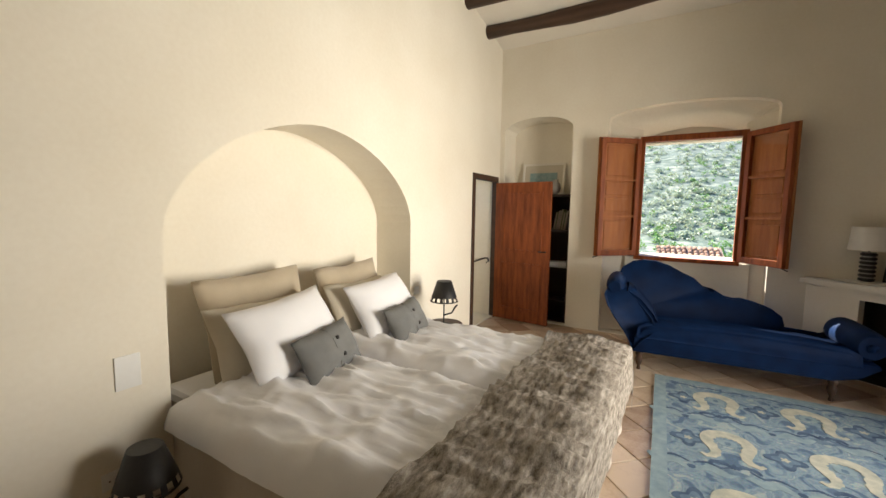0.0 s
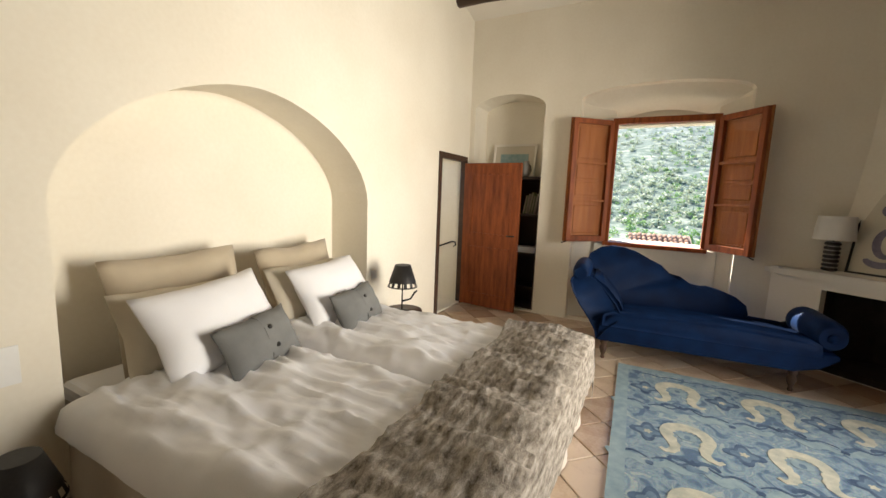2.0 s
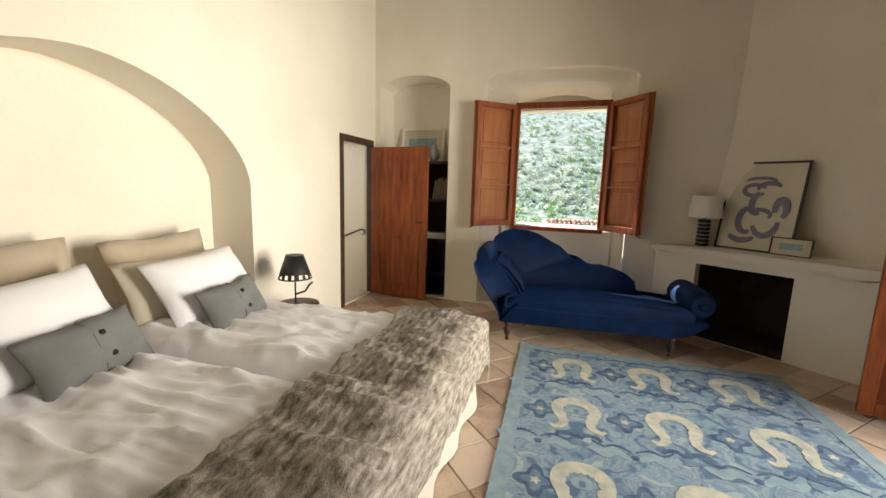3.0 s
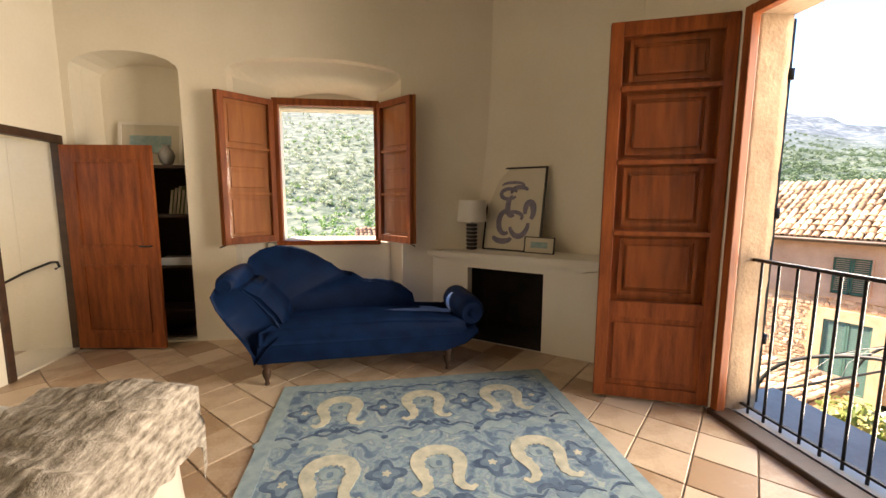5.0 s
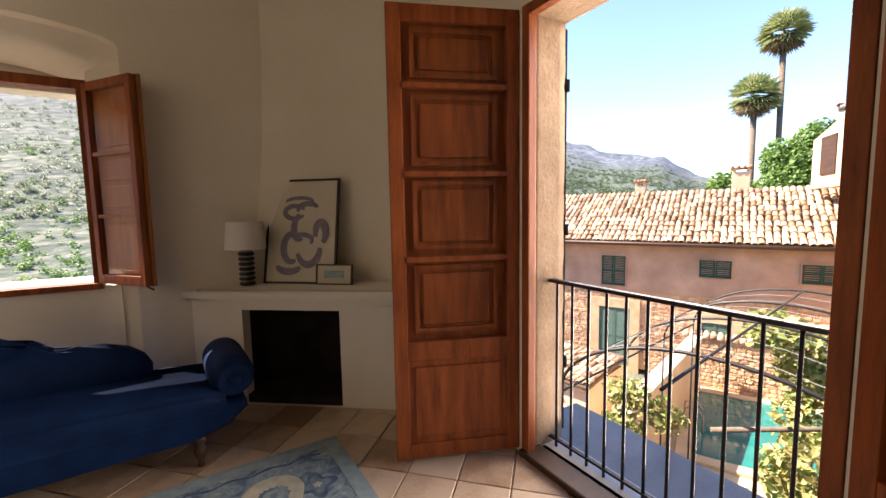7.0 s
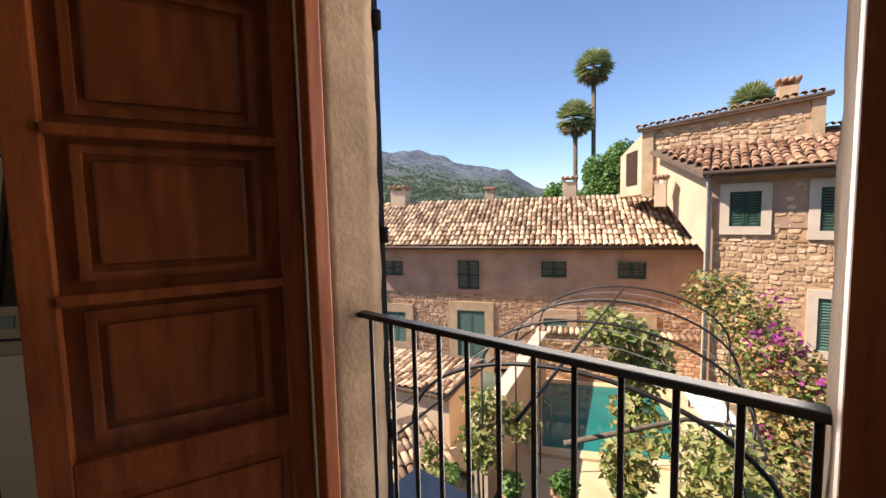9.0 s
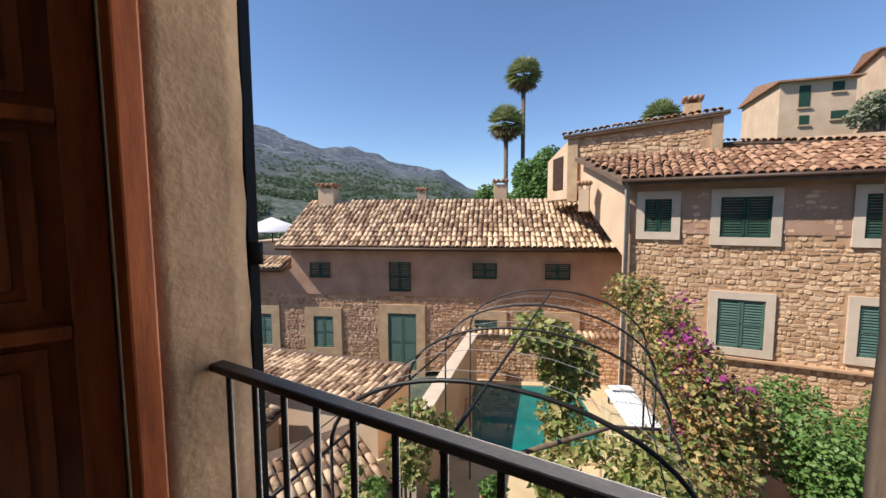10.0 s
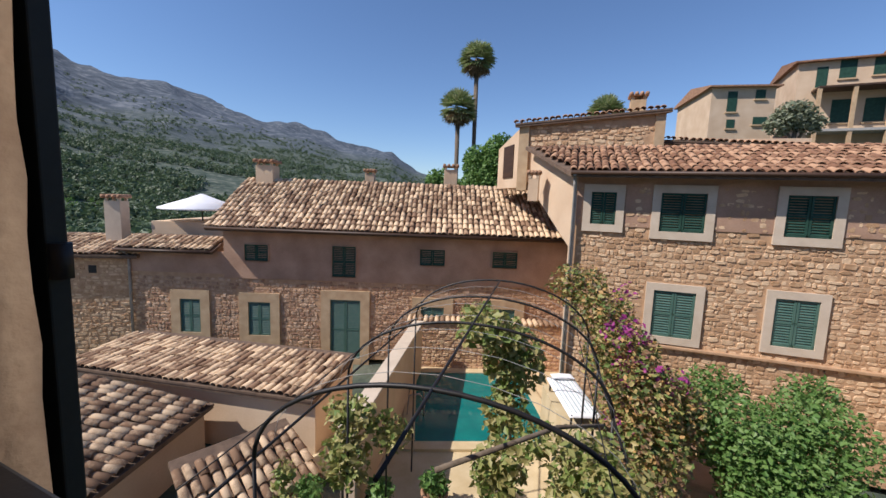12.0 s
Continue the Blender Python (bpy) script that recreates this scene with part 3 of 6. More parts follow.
# firebox
for u0, u1, w0, w1, v0, v1 in ((0.34, 0.418, 0.1, 0.66, 0.0, 0.8), (1.212, 1.29, 0.1, 0.5, 0.0, 0.8), (0.34, 1.29, 0.5, 0.58, 0.0, 0.8), (0.34, 1.29, 0.1, 0.6, 0.77, 0.84), (0.40, 1.23, 0.02, 0.6, 0.002, 0.07)):
    bm = box(u0, u1, v0, v1, w0, w1)
    bm.transform(FM)
    part("firebox_lining", bm, soot, fp, "sooty lining")
part("firebox_lining", box(3.80, W - 0.02, -0.014, -0.004, 0.0, 0.84), soot, fp, "sooty lining")
part("firebox_lining", box(W - 0.014, W - 0.004, -0.95, -0.016, 0.0, 0.84), soot, fp, "sooty lining")
# chimney breast, flaring out towards the shelf
bm = bmesh.new()
rings = []
for z, s in ((0.93, 0.20), (1.2, 0.15), (1.6, 0.09), (2.1, 0.04), (2.8, 0.01), (ceil_z(0) + 0.1, 0.0)):
    pts = [(4.08 - s, -0.002), (4.20 - s * 0.4, -0.05 - s * 0.05), (4.62, -0.30 - s * 0.2), (5.02, -0.62 - s * 0.3), (5.10, -0.74 - s * 0.4), (W - 0.002, -0.86 - s * 0.6)]
    rings.append([bm.verts.new((x, y, z)) for x, y in pts])
for r0, r1 in zip(rings, rings[1:]):
    for i in range(5):
        bm.faces.new((r0[i], r0[i + 1], r1[i + 1], r1[i])).smooth = True
part("chimney_breast", bm, plaster, fp)


# ---- furniture ----
def slab_cloth(x0, x1, y0, y1, z, fn, nx=60, ny=60, thick=0.05, drop=0.0, r=0.06):
    """A soft sheet over a bed: fn(x, y) adds to the height; the edges roll over by r and hang by drop."""
    bm = bmesh.new()
    g = []
    for i in range(nx + 1):
        row = []
        for j in range(ny + 1):
            x, y = x0 + (x1 - x0) * i / nx, y0 + (y1 - y0) * j / ny
            e = min(x - x0, x1 - x, y - y0, y1 - y)
            k = min(1.0, e / r) if r else 1.0
            zz = z + fn(x, y) * (0.3 + 0.7 * k) - (1 - math.sqrt(max(0.0, 1 - (1 - k) ** 2))) * (thick + drop)
            row.append(bm.verts.new((x, y, zz)))
        g.append(row)
    for i in range(nx):
        for j in range(ny):
            bm.faces.new((g[i][j], g[i + 1][j], g[i + 1][j + 1], g[i][j + 1])).smooth = True
    rim = [e for e in bm.edges if e.is_boundary]
    ext = bmesh.ops.extrude_edge_only(bm, edges=rim)
    bmesh.ops.translate(bm, vec=(0, 0, -0.03), verts=[v for v in ext["geom"] if isinstance(v, bmesh.types.BMVert)])
    return bm


BX0, BX1, BY0, BY1 = -0.30, 1.98, -4.40, -2.40
bed = thing("bed", "double bed with a long beige valance, two mattresses side by side", "bed")
part("mattress", box(BX0, BX1 - 0.04, BY0 + 0.06, BY1 - 0.06, 0.30, 0.475, 0.05, 3), linen_white, bed)
# valance with soft pleats, open at the head
bm = bmesh.new()
path = []
for k in range(40):
    path.append((BX0 + (BX1 - BX0) * k / 39, BY0, 0))
for k in range(1, 36):
    path.append((BX1, BY0 + (BY1 - BY0) * k / 35, 1))
for k in range(1, 40):
    path.append((BX1 - (BX1 - BX0) * k / 39, BY1, 2))
cols = []
for i, (x, y, side) in enumerate(path):
    col = []
    for j in range(7):
        z = 0.485 - 0.477 * j / 6
        o = (0.012 + 0.03 * j / 6) * (1 + 0.5 * noise.noise(Vector((i * 0.22, j * 0.2, 1)))) + (0.02 * j / 6) * math.sin(i * 0.8)
        dx, dy = ((0, -1), (1, 0), (0, 1))[side]
        col.append(bm.verts.new((x + dx * o, y + dy * o, z)))
    cols.append(col)
for a_, b_ in zip(cols, cols[1:]):
    for j in range(6):
        bm.faces.new((a_[j], b_[j], b_[j + 1], a_[j + 1])).smooth = True
part("valance", bm, skirt_cloth, bed, "beige linen valance reaching the floor")


def duvet_h(x, y):
    z = 0.03 * noise.noise(Vector((x * 1.3, y * 1.5, 0))) + 0.028 * noise.noise(Vector((x * 2.2, y * 7.0, 3)))
    z += 0.020 * noise.noise(Vector((x * 4, y * 15.0, 7))) + 0.008 * noise.noise(Vector((x * 16, y * 18, 2)))
    z -= 0.035 * math.exp(-((y + 3.38 + 0.05 * noise.noise(Vector((x * 2, 0, 0)))) / 0.06) ** 2)
    for k, (fx, fy) in enumerate(((1.1, 6.0), (1.7, 9.0))):
        z += 0.022 * max(0.0, 1 - 3.0 * abs(noise.noise(Vector((x * fx, y * fy + 0.8 * noise.noise(Vector((x * 2, y * 2, k))), 11.0 + k))))) ** 2
    for k in range(2):
        c = noise.noise(Vector((x * 2.6 + 0.5 * y, y * 2.2, 21.0 + 9 * k))) + 0.3 * noise.noise(Vector((x * 7, y * 7, 3.0 + k)))
        z += 0.008 * math.exp(-(c / 0.09) ** 2)
    return z + 0.01


for y0, y1 in ((BY0 - 0.07, -3.385), (-3.375, BY1 + 0.07)):
    bm = slab_cloth(0.02, BX1 + 0.06, y0, y1, 0.535, duvet_h, 90, 56, 0.09, 0.07, 0.13)
    tagged(new("duvet", mesh_of("duvet", bm, linen_white)), "rumpled white cotton duvet on the bed", "duvet", "duvets")


# knitted throw across the foot
def throw_mesh():
    bm = bmesh.new()
    g = []
    nx, ny = 52, 90
    for i in range(nx + 1):
        row = []
        for j in range(ny + 1):
            v = -0.30 + 2.55 * j / ny         # along the bed's width, hanging over both sides
            u = i / nx
            y = BY0 + v
            x = 1.50 + 0.12 * noise.noise(Vector((v * 1.1, 0, 5))) * (1 - u) + u * 0.66
            zt = 0.59 + duvet_h(min(x, BX1), min(max(y, BY0 + 0.1), BY1 - 0.1)) * 0.8
            over = max(0.0, x - (BX1 - 0.02))
            if over > 0:
                x, zt = BX1 + 0.085 + 0.02 * min(1, over * 8), zt - over * 1.6 - 0.01
            if v < 0.0:
                y, zt = BY0 - 0.10, zt + v * 1.0 - 0.02
            elif v > 2.03:
                y, zt = BY1 + 0.10 + 0.02 * math.sin(i * 0.7), zt - (v - 2.03) * 1.0 - 0.02
            rib = 0.002 * math.sin(i * 1.7) + 0.009 * noise.noise(Vector((x * 30, y * 30, zt * 30)))
            row.append(bm.verts.new((x, y, zt + rib)))
        g.append(row)
    for i in range(nx):
        for j in range(ny):
            bm.faces.new((g[i][j], g[i + 1][j], g[i + 1][j + 1], g[i][j + 1])).smooth = True
    return bm


thr = thing("throw_blanket", "chunky knitted grey-brown wool throw over the foot of the bed", "blanket")
part("knit_field", throw_mesh(), knit, thr)
rng = random.Random(5)
vs, fs = [], []
for k in range(120):
    x = 1.52 + 0.5 * rng.random()
    y, z = BY1 + 0.11, 0.30 + 0.03 * rng.random()
    b0 = len(vs)
    d = (rng.uniform(-0.02, 0.02), rng.uniform(0.0, 0.05), -0.07 - 0.04 * rng.random())
    vs += [(x - 0.004, y, z), (x + 0.004, y, z), (x + d[0], y + d[1], z + d[2])]
    fs.append((b0, b0 + 1, b0 + 2))
fr = raw("fringe", vs, fs, linen_cream, thr)


def cushion(name, label, w, h, t, material, at, seed, group="", buttons=False, edge=0.03):
    th = thing(name, label, "cushion" if name == "cushion" else "pillow", at, group)
    part("cover", pillow(w, h, t, edge, seed), material, th)
    if buttons:
        for z in (-0.055, 0.055):
            part("button", smooth(tube([(0.02, -t * 0.5 - 0.012, z), (0.02, -t * 0.5 + 0.01, z)], 0.013, 10)), iron_black, th, "dark button")
        part("seam", tube([(-0.03 + 0.002 * k, -t * 0.5 * max(0.05, 1 - abs(-1 + 2 * k / 10) ** 2.6) ** 0.55 - 0.004, h * 0.5 * (-1 + 2 * k / 10) * 0.97) for k in range(11)], 0.005, 6), wool_grey, th)
    return th


# local: x along width, y towards the headboard, z up; the bed's head is to the west
def against(x, y, z, lean, turn=0, roll=0):
    return Matrix.Translation((x, y, z)) @ Euler((0, 0, radians(90 + turn))).to_matrix().to_4x4() @ Euler((radians(-lean), 0, 0)).to_matrix().to_4x4() @ Euler((0, radians(roll), 0)).to_matrix().to_4x4()


cushion("pillow", "large beige linen pillow leaning on the alcove wall", 0.78, 0.66, 0.20, linen_beige, against(-0.13, -3.78, 0.78, 16, 0, -2), 1, "beige pillows")
cushion("pillow", "large beige linen pillow leaning on the alcove wall", 0.72, 0.62, 0.20, linen_beige, against(-0.12, -2.88, 0.77, 16, 0, -2), 9, "beige pillows")
cushion("pillow", "cream pillow tucked behind the white pillow", 0.72, 0.48, 0.18, linen_cream, against(0.06, -3.86, 0.72, 26, 0, 0), 3, "cream pillows")
cushion("pillow", "cream pillow tucked behind the white pillow", 0.70, 0.48, 0.18, linen_cream, against(0.04, -2.93, 0.72, 26, 0, 0), 4, "cream pillows")
cushion("pillow", "plump white cotton pillow propped up", 0.74, 0.50, 0.22, linen_white, against(0.25, -3.82, 0.755, 33, 4, -4), 5, "white pillows")
cushion("pillow", "plump white cotton pillow propped up", 0.72, 0.50, 0.22, linen_white, against(0.22, -2.86, 0.745, 33, 2, -3), 6, "white pillows")
cushion("cushion", "small grey felt cushion with two dark buttons", 0.54, 0.30, 0.15, wool_grey, against(0.47, -3.72, 0.655, 28, 12, -2), 7, "grey cushions", True)
cushion("cushion", "small grey felt cushion with two dark buttons", 0.52, 0.30, 0.15, wool_grey, against(0.45, -2.86, 0.65, 28, 8, -2), 8, "grey cushions", True)


def bedside_lamp(x, y, z, label):
    th = thing("bedside_lamp", label, "lamp", pose(x, y, z), "bedside lamps")
    part("base", lathe([(0.001, 0), (0.075, 0), (0.08, 0.008), (0.07, 0.016), (0.012, 0.022)], 20), iron_black, th)
    part("stem", tube([(0, 0, 0.015), (0, 0, 0.24), (0.0, 0, 0.30)], 0.007), iron_black, th)
    part("arm", tube([(0, 0, 0.10), (0.06, 0.05, 0.12), (0.07, 0.10, 0.17), (0.07, 0.14, 0.18)], 0.009), iron_black, th)
    n = 28
    bm = bmesh.new()
    prof = [(0.072, 0.44), (0.124, 0.285), (0.134, 0.252), (0.138, 0.240)]
    rings = [[bm.verts.new((r * math.cos(2 * math.pi * i / n), r * math.sin(2 * math.pi * i / n), zz)) for i in range(n)] for r, zz in prof]
    for k, (r0, r1) in enumerate(zip(rings, rings[1:])):
        for i in range(n):
            if k == 1 and i % 2:
                continue
            bm.faces.new((r0[i], r0[(i + 1) % n], r1[(i + 1) % n], r1[i])).smooth = k != 1
    bm.faces.new(rings[0])
    part("shade", bm, iron_black, th, "black metal shade with slots round its rim")
    return th


def nightstand(x, y, h, label):
    th = thing("bedside_stool", label, "stool", pose(x, y, 0), "bedside stools")
    part("top", lathe([(0.001, h - 0.03), (0.17, h - 0.03), (0.18, h - 0.015), (0.175, h), (0.001, h)], 24), wood_dark, th)
    for k in range(3):
        a_ = 2 * math.pi * k / 3 + 0.4
        part("leg", tube([(0.11 * math.cos(a_), 0.11 * math.sin(a_), h - 0.03), (0.16 * math.cos(a_), 0.16 * math.sin(a_), 0.0)], [0.016, 0.012]), wood_dark, th)


nightstand(0.33, -2.06, 0.42, "dark round stool holding the lamp beside the bed")
bedside_lamp(0.36, -2.13, 0.42, "black metal bedside lamp with a slotted shade on a stool")
bedside_lamp(0.27, -4.66, 0.0, "black metal bedside lamp standing low by the bed")

# wall plates
def plate(y, z, w, h, label, cat, x=0.0):
    th = thing("wall_plate", label, cat, pose(x, y, z))
    part("cover", box(0.0, 0.009, -w / 2, w / 2, -h / 2, h / 2, 0.003), plastic_white, th)
    return th


plate(-4.61, 0.72, 0.11, 0.17, "white rectangular wall cover plate", "cover plate")
s_ = plate(-4.70, 0.20, 0.085, 0.085, "white double wall socket low on the wall", "socket")
for dy in (-0.012, 0.012):
    part("socket_hole", tube([(0.008, dy, 0), (0.0105, dy, 0)], 0.004), iron_black, s_)
s_ = plate(-2.09, 0.72, 0.08, 0.08, "white light switch beside the alcove", "switch")
part("rocker", box(0.009, 0.013, -0.02, 0.02, -0.03, 0.03, 0.002), plastic_white, s_)

# bookcase in the niche
bc = thing("niche_bookcase", "dark-stained shelves built into the wall niche", "bookshelf")
for x0, x1 in ((0.075, 0.10), (0.99, 1.015)):
    part("side_panel", box(x0, x1, 0.06, 0.40, 0, 1.79), shelf_dark, bc)
part("back_panel", box(0.10, 0.99, 0.40, 0.42, 0, 1.79), shelf_dark, bc)
for z in (0.04, 0.32, 0.78, 1.30, 1.79):
    part("shelf", box(0.10, 0.99, 0.08, 0.40, z - 0.03, z, 0.003), shelf_dark, bc)
book_cols = [mat("book_green", (0.20, 0.30, 0.10), (0.3, 0.4, 0.16), 0.6, 8, 40, 0.0), mat("book_pale", (0.55, 0.56, 0.45), (0.62, 0.62, 0.5), 0.6, 8, 40, 0.0),
             mat("book_olive", (0.3, 0.36, 0.14), (0.36, 0.42, 0.2), 0.6, 8, 40, 0.0)]
for i in range(5):
    th = thing("book", "slim pale green book leaning on the dark shelf", "book", pose(0.77 + 0.036 * i, 0.16, 1.301, 0, 9, 0), "books in the niche")
    part("cover", box(-0.013, 0.013, 0, 0.17, 0, 0.25 + 0.02 * (i % 3), 0.002), book_cols[i % 3], th)
    part("pages", box(-0.010, 0.010, -0.001, 0.168, 0.004, 0.244 + 0.02 * (i % 3)), paper, th)
for i in range(3):
    th = thing("book", "white book lying flat on the dark shelf", "book", pose(0.82, 0.2, 0.781 + 0.026 * i, 0, 0, 5 * i), "flat books")
    part("cover", box(-0.15, 0.15, -0.1, 0.1, 0, 0.024, 0.002), plastic_white, th)


def framed(name, label, w, h, at, frame_mat, border, art):
    th = thing(name, label, "picture", at)
    o = [(-w / 2, 0), (w / 2, 0), (w / 2, h), (-w / 2, h)]
    i_ = [(-w / 2 + border, border), (w / 2 - border, border), (w / 2 - border, h - border), (-w / 2 + border, h - border)]
    part("frame", prism(o, [i_], 0.022, NORTH), frame_mat, th)
    part("sheet", box(-w / 2 + border * 0.5, w / 2 - border * 0.5, 0.009, 0.016, border * 0.5, h - border * 0.5), paper, th)
    for nm, bm, m_ in art:
        part(nm, bm, m_, th)
    return th


framed("framed_picture", "pale framed landscape print leaning in the niche", 0.62, 0.46, pose(0.53, 0.33, 1.795, -8), white_paint, 0.03,
       [("print", box(-0.2, 0.2, 0.004, 0.0085, 0.14, 0.32), paint_teal)])
vz = tagged(new("vase", mesh_of("vase", lathe([(0.03, 0), (0.055, 0.03), (0.075, 0.09), (0.06, 0.15), (0.03, 0.18), (0.04, 0.205), (0.03, 0.2)], 20, (0.76, 0.2, 1.792)), stone_grey)),
            "small grey-brown pottery vase on the top shelf", "vase")

# art on the mantel: loops of ink as flat ribbons
def ribbon(pts, wd, y):
    bm = bmesh.new()
    prev = None
    n = len(pts)
    for i, (x, z) in enumerate(pts):
        x2, z2 = pts[min(i + 1, n - 1)]
        x1, z1 = pts[max(i - 1, 0)]
        l = math.hypot(x2 - x1, z2 - z1) or 1
        nx, nz = -(z2 - z1) / l, (x2 - x1) / l
        w2 = wd * (0.55 + 0.45 * math.sin(math.pi * i / (n - 1)))
        cur = [bm.verts.new((x + nx * w2, y, z + nz * w2)), bm.verts.new((x - nx * w2, y, z - nz * w2)), bm.verts.new((x - nx * w2, y + 0.002, z - nz * w2)), bm.verts.new((x + nx * w2, y + 0.002, z + nz * w2))]
        if prev:
            for k in range(4):
                bm.faces.new((prev[k], prev[(k + 1) % 4], cur[(k + 1) % 4], cur[k]))
        prev = cur
    return bm


def arc(cx, cz, rx, rz, a0, a1, n=16):
    return [(cx + rx * math.cos(radians(a0 + (a1 - a0) * i / n)), cz + rz * math.sin(radians(a0 + (a1 - a0) * i / n))) for i in range(n + 1)]


art = [("ink_stroke", ribbon(p_, w_, 0.0055 - 0.0006 * k), paint_violet) for k, (p_, w_) in enumerate((
    (arc(-0.07, 0.60, 0.09, 0.055, 20, 330), 0.022), (arc(0.05, 0.62, 0.09, 0.05, 200, 20), 0.024), (arc(-0.03, 0.69, 0.12, 0.03, 190, -10), 0.016),
    (arc(-0.02, 0.47, 0.05, 0.10, 90, 300), 0.03), (arc(-0.08, 0.30, 0.075, 0.12, 60, 300), 0.03), (arc(0.07, 0.30, 0.10, 0.14, 200, 360), 0.03),
    (arc(0.17, 0.42, 0.045, 0.09, -60, 200), 0.034), (arc(-0.10, 0.15, 0.10, 0.05, 180, 350), 0.03), (arc(0.0, 0.36, 0.10, 0.05, 150, -30), 0.02)))]
PR = math.degrees(math.atan2(-0.46, 0.53))
framed("framed_picture", "large framed abstract ink painting leaning above the fireplace", 0.64, 0.88, pose(4.22, -0.30, 0.932, 0, 0, PR) @ pose(0, 0, 0, -11), iron_black, 0.018, art)
framed("framed_picture", "small framed teal sketch leaning on the mantel shelf", 0.31, 0.165, pose(4.46, -0.50, 0.932, 0, 0, PR) @ pose(0, -0.02, 0, -9), iron_black, 0.01,
       [("sketch", box(-0.085, 0.085, 0.004, 0.0085, 0.055, 0.115), paint_teal)])
tl = thing("table_lamp", "table lamp with pale drum shade and stacked dark base", "lamp", pose(3.86, -0.12, 0.931))
for k in range(7):
    part("disc", lathe([(0.045, 0.005 + 0.04 * k), (0.06, 0.012 + 0.04 * k), (0.06, 0.028 + 0.04 * k), (0.045, 0.035 + 0.04 * k)], 20), iron_black, tl)
    part("spacer", lathe([(0.05, 0.035 + 0.04 * k), (0.05, 0.045 + 0.04 * k)], 16), stone_grey, tl)
part("stem", tube([(0, 0, 0.28), (0, 0, 0.42)], 0.008), iron_black, tl)
bm = bmesh.new()
n = 32
r0 = [bm.verts.new((0.155 * math.cos(2 * math.pi * i / n), 0.155 * math.sin(2 * math.pi * i / n), 0.30)) for i in range(n)]
r1 = [bm.verts.new((0.135 * math.cos(2 * math.pi * i / n), 0.135 * math.sin(2 * math.pi * i / n), 0.52)) for i in range(n)]
for i in range(n):
    bm.faces.new((r0[i], r0[(i + 1) % n], r1[(i + 1) % n], r1[i])).smooth = True
part("shade", bm, shade_white, tl, "pale cloth drum shade")

# ---- chaise longue ----
ch = thing("chaise_longue", "dark blue velvet chaise longue with turned wooden legs below the window", "chaise longue", pose(2.03, -1.12, 0, 0, 0, 5.1))
def extr(profile, y0, y1, bev=0.03):
    bm = prism(profile, [], y1 - y0, Matrix.Translation((0, y0, 0)) @ NORTH)
    ed = [e for e in bm.edges if (abs(e.verts[0].co.y - e.verts[1].co.y) < 1e-5) and len(e.link_faces) == 2 and abs(e.calc_face_angle(0)) > 0.9]
    bmesh.ops.bevel(bm, geom=ed, offset=bev, segments=3, affect="EDGES", profile=0.6)
    return smooth(bm)
D = 0.66
part("seat_frame", extr([(-0.06, 0.19), (1.45, 0.19), (1.62, 0.24), (1.72, 0.33), (1.72, 0.36), (-0.05, 0.36)], -0.05, D, 0.015), velvet, ch)
seat = []
for i in range(21):
    x = -0.02 + 1.62 * i / 20
    seat.append((x, 0.43 + 0.035 * math.sin(math.pi * i / 20) + 0.02 * (1 - i / 20)))
part("seat_cushion", extr([(1.62, 0.33), (-0.04, 0.33)] + seat, -0.055, D - 0.02, 0.04), velvet, ch)
hd = [(-0.06, 0.19), (0.02, 0.30), (0.13, 0.44), (0.06, 0.56), (-0.06, 0.70), (-0.15, 0.78), (-0.24, 0.80), (-0.32, 0.80), (-0.355, 0.74), (-0.33, 0.64), (-0.26, 0.52), (-0.16, 0.38), (-0.10, 0.28)]
part("head_rest", extr(hd, -0.05, D - 0.03, 0.03), velvet, ch)
pad = [(0.15, 0.47), (0.10, 0.57), (-0.02, 0.71), (-0.12, 0.785), (-0.15, 0.77), (-0.06, 0.66), (0.06, 0.50)]
part("head_cushion", extr(pad, -0.03, D - 0.06, 0.02), velvet, ch)
bm = tube([(-0.255, -0.065 + 0.70 * k / 8, 0.815) for k in range(9)], [0.055, 0.082, 0.088, 0.09, 0.09, 0.09, 0.088, 0.082, 0.055], 20)
part("bolster", bm, velvet, ch, "round blue velvet neck bolster")
bm = tube([(1.66, -0.06 + 0.66 * k / 8, 0.50) for k in range(9)], [0.09, 0.125, 0.13, 0.13, 0.13, 0.13, 0.13, 0.125, 0.09], 22)
part("foot_roll", bm, velvet, ch, "rolled velvet foot end")
part("roll_button", smooth(tube([(1.66, -0.075, 0.50), (1.66, -0.05, 0.50)], 0.035, 14)), velvet, ch)
bk = [(-0.22, 0.40), (1.22, 0.40), (1.245, 0.48), (1.22, 0.56), (1.14, 0.63), (1.02, 0.67), (0.88, 0.685), (0.77, 0.70), (0.66, 0.735), (0.56, 0.79), (0.46, 0.86), (0.36, 0.93), (0.25, 0.99), (0.13, 1.025), (0.0, 1.035), (-0.11, 1.01), (-0.20, 0.95), (-0.24, 0.87), (-0.24, 0.72)]
part("backrest", extr(bk, D - 0.10, D + 0.03, 0.03), velvet, ch)
for x, y in ((0, 0), (1.46, 0), (0.0, D - 0.08), (1.46, D - 0.08)):
    leg = part("leg", lathe([(0.016, 0.0), (0.02, 0.01), (0.014, 0.035), (0.03, 0.075), (0.036, 0.11), (0.022, 0.14), (0.034, 0.155), (0.034, 0.20)], 16, (x, y, 0)), wood_dark, ch)

